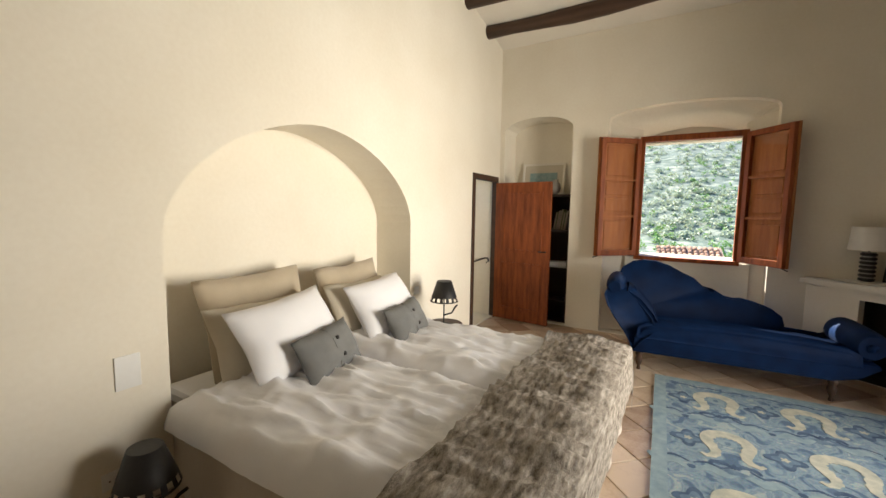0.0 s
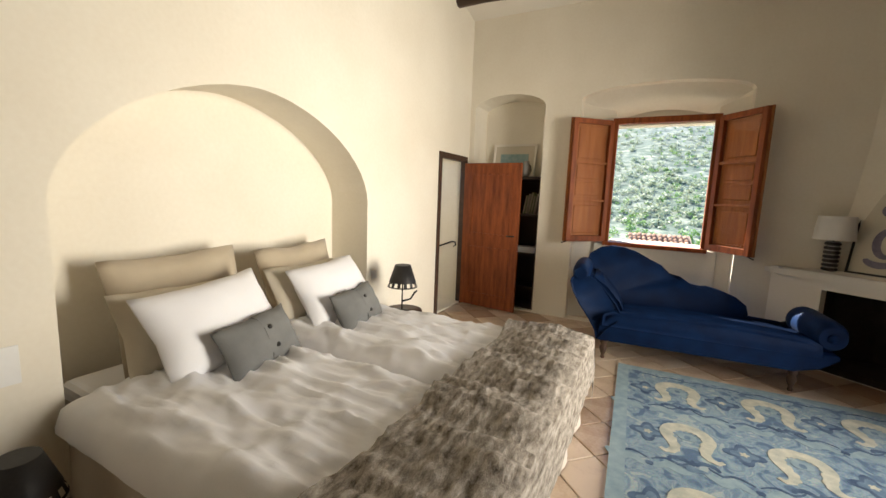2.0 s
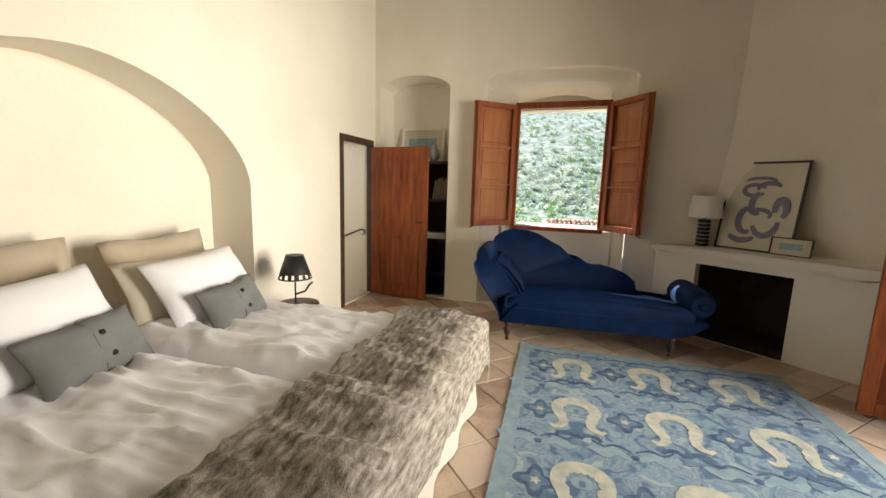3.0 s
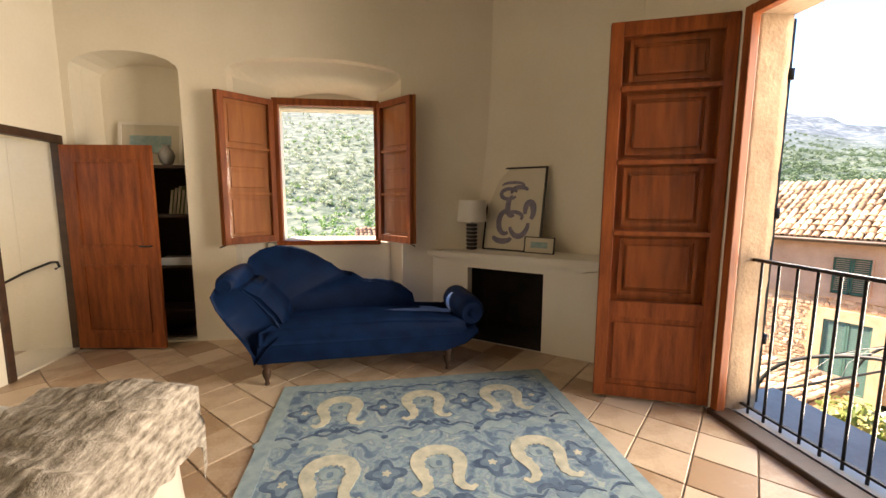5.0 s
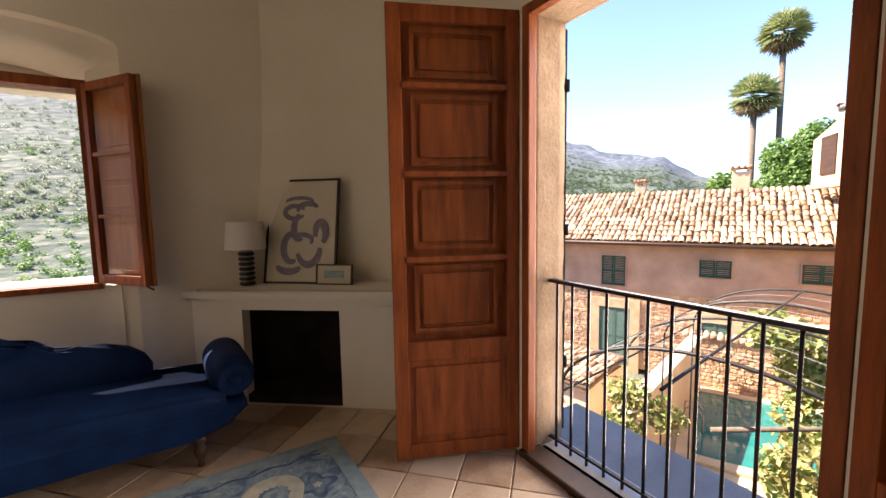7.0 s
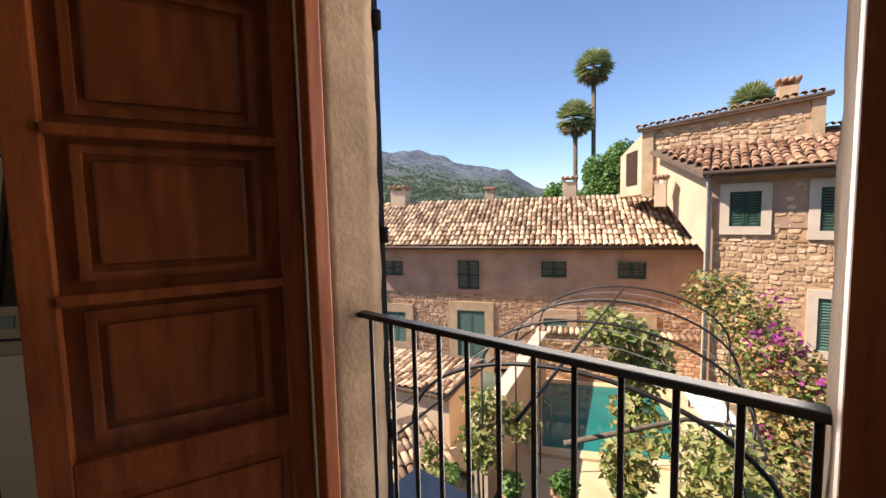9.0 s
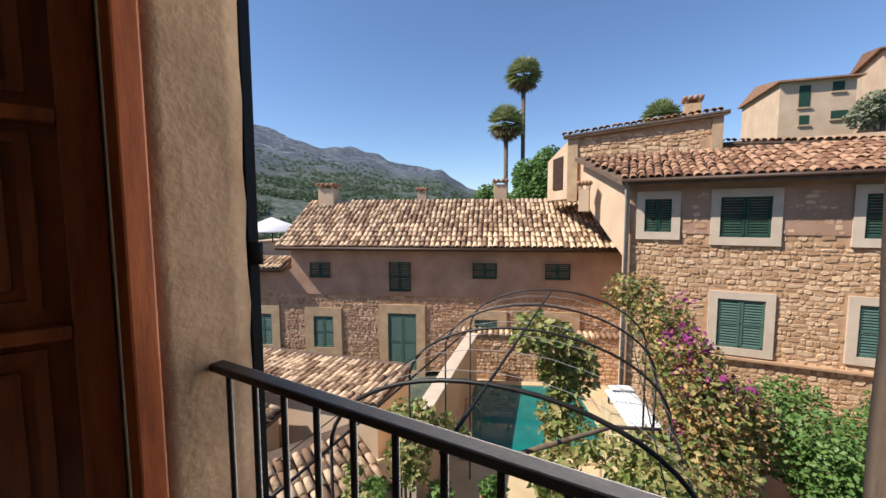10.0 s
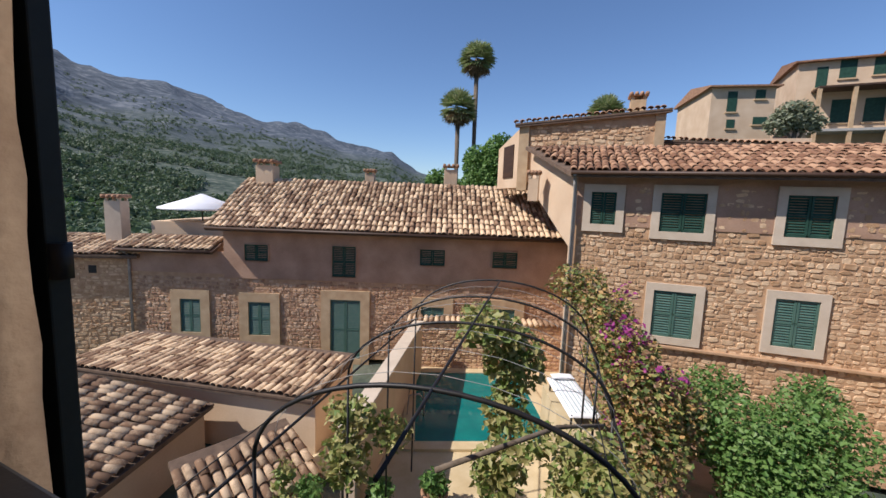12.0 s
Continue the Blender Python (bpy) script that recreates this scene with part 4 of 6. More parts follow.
# ---- rug with woven motifs ----
def rug_mat():
    m = bpy.data.materials.new("rug_field")
    m.use_nodes = True
    N, L = m.node_tree.nodes, m.node_tree.links
    tc = N.new("ShaderNodeTexCoord")
    nz = N.new("ShaderNodeTexNoise")
    nz.inputs["Scale"].default_value, nz.inputs["Detail"].default_value, nz.inputs["Distortion"].default_value = 7.5, 3, 1.2
    L.new(tc.outputs["Object"], nz.inputs["Vector"])
    r = N.new("ShaderNodeValToRGB")
    r.color_ramp.interpolation = "EASE"
    cols = [(0.0, (0.07, 0.12, 0.20)), (0.38, (0.10, 0.16, 0.25)), (0.45, (0.17, 0.25, 0.33)), (0.51, (0.26, 0.35, 0.40)), (0.57, (0.18, 0.26, 0.34)), (0.64, (0.34, 0.41, 0.42))]
    while len(r.color_ramp.elements) < len(cols):
        r.color_ramp.elements.new(0.5)
    for e, (p_, c) in zip(r.color_ramp.elements, cols):
        e.position, e.color = p_, (*c, 1)
    L.new(nz.outputs["Fac"], r.inputs[0])
    n2 = N.new("ShaderNodeTexNoise")
    n2.inputs["Scale"].default_value = 160
    L.new(tc.outputs["Object"], n2.inputs["Vector"])
    mx = N.new("ShaderNodeMix")
    mx.data_type, mx.blend_type = "RGBA", "OVERLAY"
    mx.inputs["Factor"].default_value = 0.5
    L.new(r.outputs[0], mx.inputs["A"])
    L.new(n2.outputs["Color"], mx.inputs["B"])
    p = N["Principled BSDF"]
    L.new(mx.outputs["Result"], p.inputs["Base Color"])
    p.inputs["Roughness"].default_value = 1
    bp = N.new("ShaderNodeBump")
    bp.inputs["Strength"].default_value, bp.inputs["Distance"].default_value = 0.5, 0.005
    L.new(n2.outputs["Fac"], bp.inputs["Height"])
    L.new(bp.outputs[0], p.inputs["Normal"])
    return m


yarn_cream = mat("cream_yarn", (0.36, 0.38, 0.32), (0.62, 0.60, 0.48), 1, 14, 160, 0.4)
yarn_navy = mat("navy_yarn", (0.035, 0.065, 0.13), (0.11, 0.17, 0.26), 1, 14, 160, 0.4)
yarn_mid = mat("mid_blue_yarn", (0.09, 0.15, 0.23), (0.19, 0.27, 0.35), 1, 14, 160, 0.4)
yarn_sky = mat("sky_yarn", (0.20, 0.29, 0.34), (0.32, 0.41, 0.44), 1, 14, 160, 0.4)
RX0, RX1, RY1, RY0 = 2.18, 4.30, -1.20, -4.35
rug = thing("rug", "worn blue wool rug with cream looped motifs on the tile floor", "rug", pose(RX0, RY1, 0.0, 0, 0, 2.5))
RW, RL = RX1 - RX0 - 0.04, RY1 - RY0
part("field", box(0, RW, -RL, 0, 0.0, 0.010, 0.003), rug_mat(), rug)
part("border", prism([(0, -RL), (RW, -RL), (RW, 0), (0, 0)], [[(0.09, -RL + 0.09), (RW - 0.09, -RL + 0.09), (RW - 0.09, -0.09), (0.09, -0.09)]], 0.002, Matrix.Translation((0, 0, 0.0104))), yarn_sky, rug, "pale blue border band")


def spline(loop, steps=4):
    out = []
    for i in range(len(loop) - 1):
        p0, p1, p2, p3 = loop[max(i - 1, 0)], loop[i], loop[i + 1], loop[min(i + 2, len(loop) - 1)]
        for k in range(steps):
            u = k / steps
            out.append(tuple(0.5 * (2 * p1[c] + (p2[c] - p0[c]) * u + (2 * p0[c] - 5 * p1[c] + 4 * p2[c] - p3[c]) * u * u + (3 * p1[c] - p0[c] - 3 * p2[c] + p3[c]) * u ** 3) for c in (0, 1)))
    return out + [loop[-1]]


def woven(name, pts, widths, z, material, label=""):
    """A band of yarn along pts with its own half width at each end and the middle, frayed like a worn weave."""
    bm = bmesh.new()
    prev, n = None, len(pts)
    for i, (x, y) in enumerate(pts):
        (x1, y1), (x2, y2) = pts[max(i - 1, 0)], pts[min(i + 1, n - 1)]
        l = math.hypot(x2 - x1, y2 - y1) or 1
        nx, ny = -(y2 - y1) / l, (x2 - x1) / l
        u = i / (n - 1)
        w = widths[0] + (widths[1] - widths[0]) * math.sin(math.pi * u)
        a = w * (1 + 0.16 * math.sin(i * 1.9)) + 0.004 * noise.noise(Vector((x * 40, y * 40, 1)))
        b = w * 0.8 + 0.004 * noise.noise(Vector((x * 40, y * 40, 5)))
        cur = [bm.verts.new((x + nx * a, y + ny * a, z)), bm.verts.new((x - nx * b, y - ny * b, z)), bm.verts.new((x - nx * b, y - ny * b, z - 0.003)), bm.verts.new((x + nx * a, y + ny * a, z - 0.003))]
        if prev:
            for k in range(4):
                bm.faces.new((prev[k], prev[(k + 1) % 4], cur[(k + 1) % 4], cur[k]))
        prev = cur
    part(name, bm, material, rug, label)


def petals(cx, cy, rx, ry, lobes, z, material, name):
    """A lobed rosette of yarn."""
    loop = [(cx + rx * (0.78 + 0.22 * math.cos(lobes * a)) * math.cos(a), cy + ry * (0.78 + 0.22 * math.cos(lobes * a)) * math.sin(a)) for a in (2 * math.pi * k / 32 for k in range(32))]
    part(name, prism(loop, [], 0.003, Matrix.Translation((0, 0, z - 0.003))), material, rug)


def motif(cx, cy):
    half = [(0.165, -0.145), (0.135, -0.165), (0.10, -0.145), (0.085, -0.10), (0.10, -0.03), (0.125, 0.05), (0.105, 0.125), (0.06, 0.165), (0.0, 0.178)]
    loop = half + [(-x, y) for x, y in half[-2::-1]]
    woven("motif_loop", spline([(cx + x, cy + y) for x, y in loop]), (0.012, 0.050), 0.0126, yarn_cream, "cream horseshoe motif")
    petals(cx, cy + 0.055, 0.055, 0.075, 2, 0.0119, yarn_sky, "motif_heart")
    petals(cx, cy + 0.05, 0.018, 0.04, 2, 0.0124, yarn_mid, "motif_seed")
    for sgn in (-1, 1):     # dark bouquet below
        woven("motif_leaf", spline([(cx + sgn * 0.01, cy - 0.26), (cx + sgn * 0.05, cy - 0.215), (cx + sgn * 0.11, cy - 0.225), (cx + sgn * 0.13, cy - 0.26)]), (0.006, 0.02), 0.0115, yarn_navy)
    petals(cx, cy - 0.30, 0.07, 0.035, 3, 0.0121, yarn_mid, "motif_bud")
    petals(cx, cy - 0.235, 0.028, 0.03, 4, 0.0124, yarn_navy, "motif_spot")


def between(cx, cy):
    petals(cx, cy, 0.115, 0.12, 4, 0.0113, yarn_navy, "rosette")
    petals(cx, cy, 0.075, 0.08, 4, 0.0119, yarn_mid, "rosette_ring")
    petals(cx, cy, 0.028, 0.028, 5, 0.0125, yarn_cream, "rosette_eye")
    for sgn in (-1, 1):     # pale wings above a dark seed
        woven("motif_wing", spline([(cx + sgn * 0.02, cy - 0.385), (cx + sgn * 0.10, cy - 0.33), (cx + sgn * 0.17, cy - 0.36), (cx + sgn * 0.24, cy - 0.31)]), (0.012, 0.042), 0.0117, yarn_sky)
        woven("motif_line", spline([(cx + sgn * 0.01, cy - 0.31), (cx + sgn * 0.09, cy - 0.27), (cx + sgn * 0.16, cy - 0.295), (cx + sgn * 0.22, cy - 0.25)]), (0.004, 0.010), 0.0122, yarn_navy)
    petals(cx, cy - 0.36, 0.022, 0.03, 2, 0.0127, yarn_navy, "motif_spot")


for r in range(5):
    cy = -0.44 - 0.70 * r
    if cy < -RL + 0.2:
        continue
    for c in range(3):
        motif(0.45 + 0.585 * c, cy)
    for c in range(4):
        cx = 0.16 + 0.585 * c
        between(min(max(cx, 0.22), RW - 0.24), cy + 0.01)
for k in range(9):          # scalloped line inside the far and near borders
    for cy in (-0.155, -RL + 0.155):
        x0_ = 0.14 + (RW - 0.28) * k / 9
        woven("border_scallop", spline([(x0_, cy), (x0_ + 0.10, cy + 0.028), (x0_ + 0.2, cy)]), (0.005, 0.009), 0.0124, yarn_navy)


# ---- outside: houses, courtyard, hills ----
def tile_roof(house, m, width, length, rise, material, one=None, n_single=0, pitch=0.205, row=0.36, seed=1, skew=0.0):
    """Barrel tiles on a slope. m: local x along the eave, y up the slope, z up. The first n_single tiles are parts, the rest one joined part."""
    roof = part("roof", box(-0.05, width + 0.05, -0.06, 0.0, -0.09, -0.03), roof_under, house)
    roof.matrix_local = m
    rng = random.Random(seed)
    bed = raw("roof_bed", [(-0.05, -0.04, -0.05), (width + 0.05, -0.04, -0.05), (width + 0.05, length, rise - 0.03), (-0.05 - skew, length, rise - 0.03),
                           (-0.05, -0.04, -0.16), (width + 0.05, -0.04, -0.16), (width + 0.05, length, rise - 0.14), (-0.05 - skew, length, rise - 0.14)],
              [(0, 1, 2, 3), (7, 6, 5, 4), (0, 4, 5, 1), (1, 5, 6, 2), (2, 6, 7, 3), (3, 7, 4, 0)], roof_under, roof)
    slope = math.atan2(rise, length)
    ln = math.hypot(rise, length)
    seg = 6
    base = []
    for k, (yy, r) in enumerate(((-0.03, 0.098), (row * 1.08, 0.078))):
        for i in range(seg + 1):
            a = math.pi * i / seg
            base.append(Vector((r * math.cos(a), yy, r * 0.85 * math.sin(a) + (0.022 if k == 0 else 0.0))))
    for i in range(seg + 1):
        a = math.pi * i / seg
        base.append(Vector((0.082 * math.cos(a), -0.03, 0.066 * math.sin(a) + 0.02)))
    polys = [(i, i + 1, seg + 2 + i, seg + 1 + i) for i in range(seg)] + [(i + 1, i, 2 * seg + 2 + i, 2 * seg + 3 + i) for i in range(seg)]
    me = None
    if one:
        me = bpy.data.meshes.new("tile")
        me.from_pydata([tuple(v) for v in base], [], polys)
        me.materials.append(one)
    verts, faces, done = [], [], 0
    for r in range(int(ln / row)):
        for c in range(-int(skew * r * row / ln / pitch), int(width / pitch) + 1):
            x = c * pitch + rng.uniform(-0.02, 0.02) + 0.012 * math.sin(r * 0.9 + c)
            q = Matrix.Rotation(slope, 4, "X") @ Matrix.Translation((x, r * row + rng.uniform(-0.03, 0.03), rng.uniform(-0.008, 0.014))) @ Euler((rng.uniform(-0.03, 0.03), rng.uniform(-0.06, 0.06), rng.uniform(-0.04, 0.04))).to_matrix().to_4x4()
            if one and done < n_single:
                ob = new("tile", me)
                ob.parent = roof
                ob.matrix_local = q
                done += 1
            else:
                b = len(verts)
                verts += [q @ v for v in base]
                faces += [tuple(k + b for k in p) for p in polys]
    if verts:
        raw("roof_tiles", verts, faces, material, roof, "stuff", True)
    return roof


def stone_field(wall, x0, x1, z0, z1, holes, material, one=None, n_single=0, seed=2, size=0.21, y=0.0):
    """Rough field stones standing proud of a mortared wall in the plane y."""
    rng = random.Random(seed)
    verts, faces, done = [], [], 0
    z = z0
    while z < z1 - 0.05:
        h = rng.uniform(0.075, 0.17)
        x = x0 + rng.uniform(0, 0.1)
        while x < x1 - 0.08:
            w = rng.choice((0.45, 0.7, 0.9, 1.1, 1.5)) * rng.uniform(0.8, 1.2) * size
            zz = z + 0.075 * noise.noise(Vector((x * 1.1, z * 0.9, seed))) + rng.uniform(-0.018, 0.018)
            hh = h * rng.uniform(0.8, 1.12)
            if x + w > x1 or zz < z0 or zz + hh > z1 or any(a < x + w and x < b and c < zz + hh and zz < d for a, b, c, d in holes):
                x += w * 0.5
                continue
            p = rng.uniform(0.008, 0.03)
            n = rng.choice((6, 7, 8))
            cx, cz, tilt = x + w / 2, zz + hh / 2, rng.uniform(-0.12, 0.12)
            ring = []
            for k in range(n):
                a = 2 * math.pi * k / n + rng.uniform(-0.3, 0.3)
                u = (w / 2 - 0.003) * math.copysign(abs(math.cos(a)) ** 0.55, math.cos(a)) * rng.uniform(0.88, 1.05)
                t = (hh / 2 - 0.002) * math.copysign(abs(math.sin(a)) ** 0.55, math.sin(a)) * rng.uniform(0.85, 1.05)
                ring.append((cx + u, cz + t + u * tilt))
            v = [(a, y + 0.01, b) for a, b in ring] + [(cx + (a - cx) * 0.86, y - p * rng.uniform(0.6, 1.2), cz + (b - cz) * 0.82) for a, b in ring]
            f = [(k, (k + 1) % n, n + (k + 1) % n, n + k) for k in range(n)] + [tuple(range(n, 2 * n))]
            if one and done < n_single:
                me = bpy.data.meshes.new("stone")
                me.from_pydata(v, [], f)
                me.materials.append(one)
                ob = new("stone", me)
                ob.parent = wall
                done += 1
            else:
                b = len(verts)
                verts += v
                faces += [tuple(k + b for k in q) for q in f]
            x += w + 0.006
        z += h + 0.004
    if verts:
        raw("rubble_facing", verts, faces, material, wall, "stuff")


def house_window(house, u0, u1, z0, z1, frame_w, surround, leaf_mat_, y=0.0, leaves_n=2, sill=True):
    win_ = part("window", box(u0, u1, y + 0.05, y + 0.09, z0, z1), iron_black, house)
    fw = frame_w
    part("surround", prism([(u0 - fw, z0 - (fw if sill else 0)), (u1 + fw, z0 - (fw if sill else 0)), (u1 + fw, z1 + fw), (u0 - fw, z1 + fw)], [[(u0, z0), (u1, z0), (u1, z1), (u0, z1)]], 0.14,
                           Matrix.Translation((0, y - 0.055, 0)) @ NORTH), surround, win_, "dressed stone surround")
    for k in range(leaves_n):
        a = u0 + (u1 - u0) * k / leaves_n + 0.006
        b = u0 + (u1 - u0) * (k + 1) / leaves_n - 0.006
        bm = bmesh.new()
        for q in ((a, a + 0.05, z0, z1), (b - 0.05, b, z0, z1), (a, b, z0, z0 + 0.07), (a, b, z1 - 0.06, z1), (a, b, (z0 + z1) / 2 - 0.03, (z0 + z1) / 2 + 0.03)):
            bm_box(bm, q[0], q[1], y - 0.02, y + 0.03, q[2] + 0.004, q[3] - 0.004)
        nz = int((z1 - z0) / 0.065)
        for i in range(nz):
            zc = z0 + (i + 0.5) * (z1 - z0) / nz
            vs_ = [bm.verts.new(c) for c in ((a + 0.05, y - 0.015, zc - 0.03), (b - 0.05, y - 0.015, zc - 0.03), (b - 0.05, y + 0.025, zc + 0.03), (a + 0.05, y + 0.025, zc + 0.03))]
            bm.faces.new(vs_)
        part("shutter", bm, leaf_mat_, win_)
    return win_


def chimney(house, x, y, z0, z1, w, material=None):
    material = material or render_cream
    c_ = part("chimney", box(x - w / 2, x + w / 2, y - w / 2, y + w / 2, z0, z1 - 0.18, 0.015), material, house)
    for dx in (-1, 1):
        for dy in (-1, 1):
            part("cap_pier", box(x + dx * w * 0.38 - 0.05, x + dx * w * 0.38 + 0.05, y + dy * w * 0.38 - 0.05, y + dy * w * 0.38 + 0.05, z1 - 0.18, z1 - 0.06), material, c_)
    part("cap", box(x - w * 0.62, x + w * 0.62, y - w * 0.62, y + w * 0.62, z1 - 0.06, z1 - 0.01, 0.01), tile_red, c_)
    for k in range(4):
        part("cap_tile", smooth(tube([(x - w * 0.5 + w * k / 3, y - w * 0.65, z1 + 0.01), (x - w * 0.5 + w * k / 3, y + w * 0.65, z1 + 0.02)], 0.07, 8)), tile_red, c_)
    return c_


GZ = -4.9
# main stone house across the courtyard
mh = thing("stone_house", "long stone house with green shutters and old clay tile roof", "house", pose(17.55, 7.2, 0, 0, 0, -66))
wl = part("wall", box(-7.9, 9.6, 0.02, 5.0, GZ, -0.75), mortar, mh)
part("upper_wall", box(-4.1, 9.6, 0.02, 5.0, -0.75, 0.28), render_pink, mh)
bm = bmesh.new()
bm_box(bm, -4.1, 9.6, -0.035, 0.019, -1.76, 0.2)
bm_box(bm, -7.85, -4.1, -0.035, 0.019, -1.62, -0.76)
part("render_band", bm, render_pink, mh, "reddish earth render above the stone")
lowW = [(-5.86, -5.07, -3.99, -2.65), (-3.2, -2.34, -4.03, -2.69), (0.0, 1.18, -4.87, -2.49), (3.55, 4.45, -4.0, -2.66), (6.33, 7.25, -4.0, -2.65)]
# sunlit tone on the lower shutters, shaded tone on the upper ones
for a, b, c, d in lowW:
    house_window(mh, a, b, c, d, 0.36, ashlar, shutter_sunlit, 0.0)
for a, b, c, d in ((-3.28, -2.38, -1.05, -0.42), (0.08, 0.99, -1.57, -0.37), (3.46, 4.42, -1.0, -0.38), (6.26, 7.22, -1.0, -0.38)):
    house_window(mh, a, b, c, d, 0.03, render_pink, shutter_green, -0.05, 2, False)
stone_field(wl, -7.8, 9.5, GZ, -1.76, [(a - 0.36, b + 0.36, c - 0.36, d + 0.36) for a, b, c, d in lowW], rubble, rubble_one, 300, 2, 0.20, 0.02)
tile_roof(mh, Matrix.Translation((-4.45, -0.50, 0.26)), 13.9, 3.6, 2.0, tile_old, tile_old_one, 300, seed=4)
tile_roof(mh, Matrix.Translation((-8.0, -0.35, -0.66)), 3.6, 1.3, 0.45, tile_old, seed=5)
part("gutter", tube([(-4.5, -0.56, 0.20), (9.3, -0.56, 0.17)], 0.06), wood_dark, mh)
part("gutter", tube([(-8.0, -0.42, -0.74), (-4.4, -0.42, -0.74)], 0.05), wood_dark, mh)
part("downpipe", tube([(-7.72, -0.42, -0.75), (-7.7, -0.1, -1.0), (-7.7, -0.08, GZ)], 0.05), stone_grey, mh)
chimney(mh, -3.6, 2.9, 0.3, 2.95, 0.75)
chimney(mh, 0.9, 3.4, 1.4, 2.75, 0.42)
chimney(mh, 4.6, 3.5, 1.5, 3.1, 0.6)
bm = bmesh.new()
for x in (-4.4, 9.4):
    for y, z in ((0.03, 0.25), (3.1, 0.25), (3.1, 2.1)):
        bm.verts.new((x, y, z))
bmesh.ops.convex_hull(bm, input=bm.verts)
part("gable", bm, render_cream, mh)
part("terrace_wall", box(-7.7, -4.3, 1.2, 5.0, -0.8, 0.25), render_cream, mh)
um = thing("parasol", "open white parasol on the roof terrace", "parasol", pose(17.1, 13.8, -0.3))
part("canopy", lathe([(1.7, 1.05), (1.68, 1.12), (0.6, 1.5), (0.05, 1.72)], 8), linen_white, um)
part("pole", tube([(0, 0, 0), (0, 0, 1.6)], 0.03), iron_black, um)

# side house at the far left end, set back
sh_ = thing("stone_house", "low pale stone house beyond the long house", "house", pose(14.4, 14.2, 0, 0, 0, -58))
wl2 = part("wall", box(-3.6, 0.35, 0.02, 4, GZ - 2, -0.9), mortar, sh_)
stone_field(wl2, -3.55, 0.3, GZ - 0.4, -1.0, [(-1.5, -1.2, -1.75, -1.4)], rubble_pale, None, 0, 8, 0.24, 0.02)
part("window", box(-1.48, -1.22, -0.01, 0.06, -1.72, -1.42), iron_black, sh_)
tile_roof(sh_, Matrix.Translation((-3.6, -0.2, -0.95)), 3.9, 2.4, 0.6, tile_old, seed=9)
chimney(sh_, -1.2, 1.4, -0.8, 1.2, 0.6, ashlar_pale)

# right-hand stone house
rh = thing("stone_house", "tall stone house with pale window surrounds and closed green shutters", "house", pose(16.8, -1.8, 0, 0, 0, math.degrees(math.atan2(-6.4, 0.6))))
wr = part("wall", box(0.0, 12.0, 0.02, 6.5, GZ, 2.42), mortar, rh)
upW = [(0.37, 1.0, 1.04, 1.9), (2.06, 3.09, 0.93, 1.92), (4.74, 5.68, 0.95, 1.94), (7.6, 8.6, 0.95, 1.94)]
dnW = [(2.1, 3.08, -1.85, -0.62), (4.77, 5.66, -1.74, -0.55), (7.6, 8.6, -1.85, -0.55)]
# upper shutters get the eave-shade tone, lower ones the sunlit tone
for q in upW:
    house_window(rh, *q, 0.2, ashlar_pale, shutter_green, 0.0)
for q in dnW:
    house_window(rh, *q, 0.19, ashlar_pale, shutter_sunlit, 0.0)
part("render_band", prism([(0.0, 1.0), (12.0, 1.0), (12.0, 2.42), (0.0, 2.42)], [[(a - 0.1, 1.001 + 0.001 * i), (b + 0.1, 1.001 + 0.001 * i), (b + 0.1, d + 0.1), (a - 0.1, d + 0.1)] for i, (a, b, c, d) in enumerate(upW)], 0.03,
                          Matrix.Translation((0, -0.011, 0)) @ NORTH), render_pink, rh)
stone_field(wr, 0.02, 11.5, GZ + 0.6, 1.02, [(a - 0.2, b + 0.2, c - 0.2, d + 0.2) for a, b, c, d in upW + dnW], rubble_pale, None, 0, 3, 0.20, 0.02)
stone_field(wr, 0.02, 11.5, 1.0, 2.2, [(a - 0.2, b + 0.2, c - 0.2, d + 0.2) for a, b, c, d in upW], rubble_pale, None, 0, 13, 0.20, 0.005)
part("ledge", box(2.0, 7.2, -0.10, 0.019, -2.16, -2.08, 0.02), mortar, rh)
tile_roof(rh, Matrix.Translation((-0.15, -0.45, 2.42)), 12.2, 3.4, 1.12, tile_red, seed=6, skew=1.65)
part("gutter", tube([(-0.2, -0.52, 2.37), (12.0, -0.52, 2.40)], 0.055), wood_dark, rh)
part("downpipe", tube([(-0.1, -0.5, 2.36), (-0.06, -0.12, 1.9), (-0.06, -0.12, GZ)], 0.055), stone_grey, rh)
SWL = math.hypot(1.66, 3.4)
bm = prism([(0, GZ), (0.25, GZ), (0.25, 0.35), (SWL, 2.2), (SWL, 3.42), (0, 2.36)], [], 0.3,
           Matrix.Translation((-0.04, 0, 0)) @ Euler((0, 0, math.atan2(3.4, -1.66))).to_matrix().to_4x4() @ Matrix.Translation((0, -0.3, 0)) @ NORTH)
part("side_wall", bm, render_cream, rh, "smooth cream rendered gable wall")
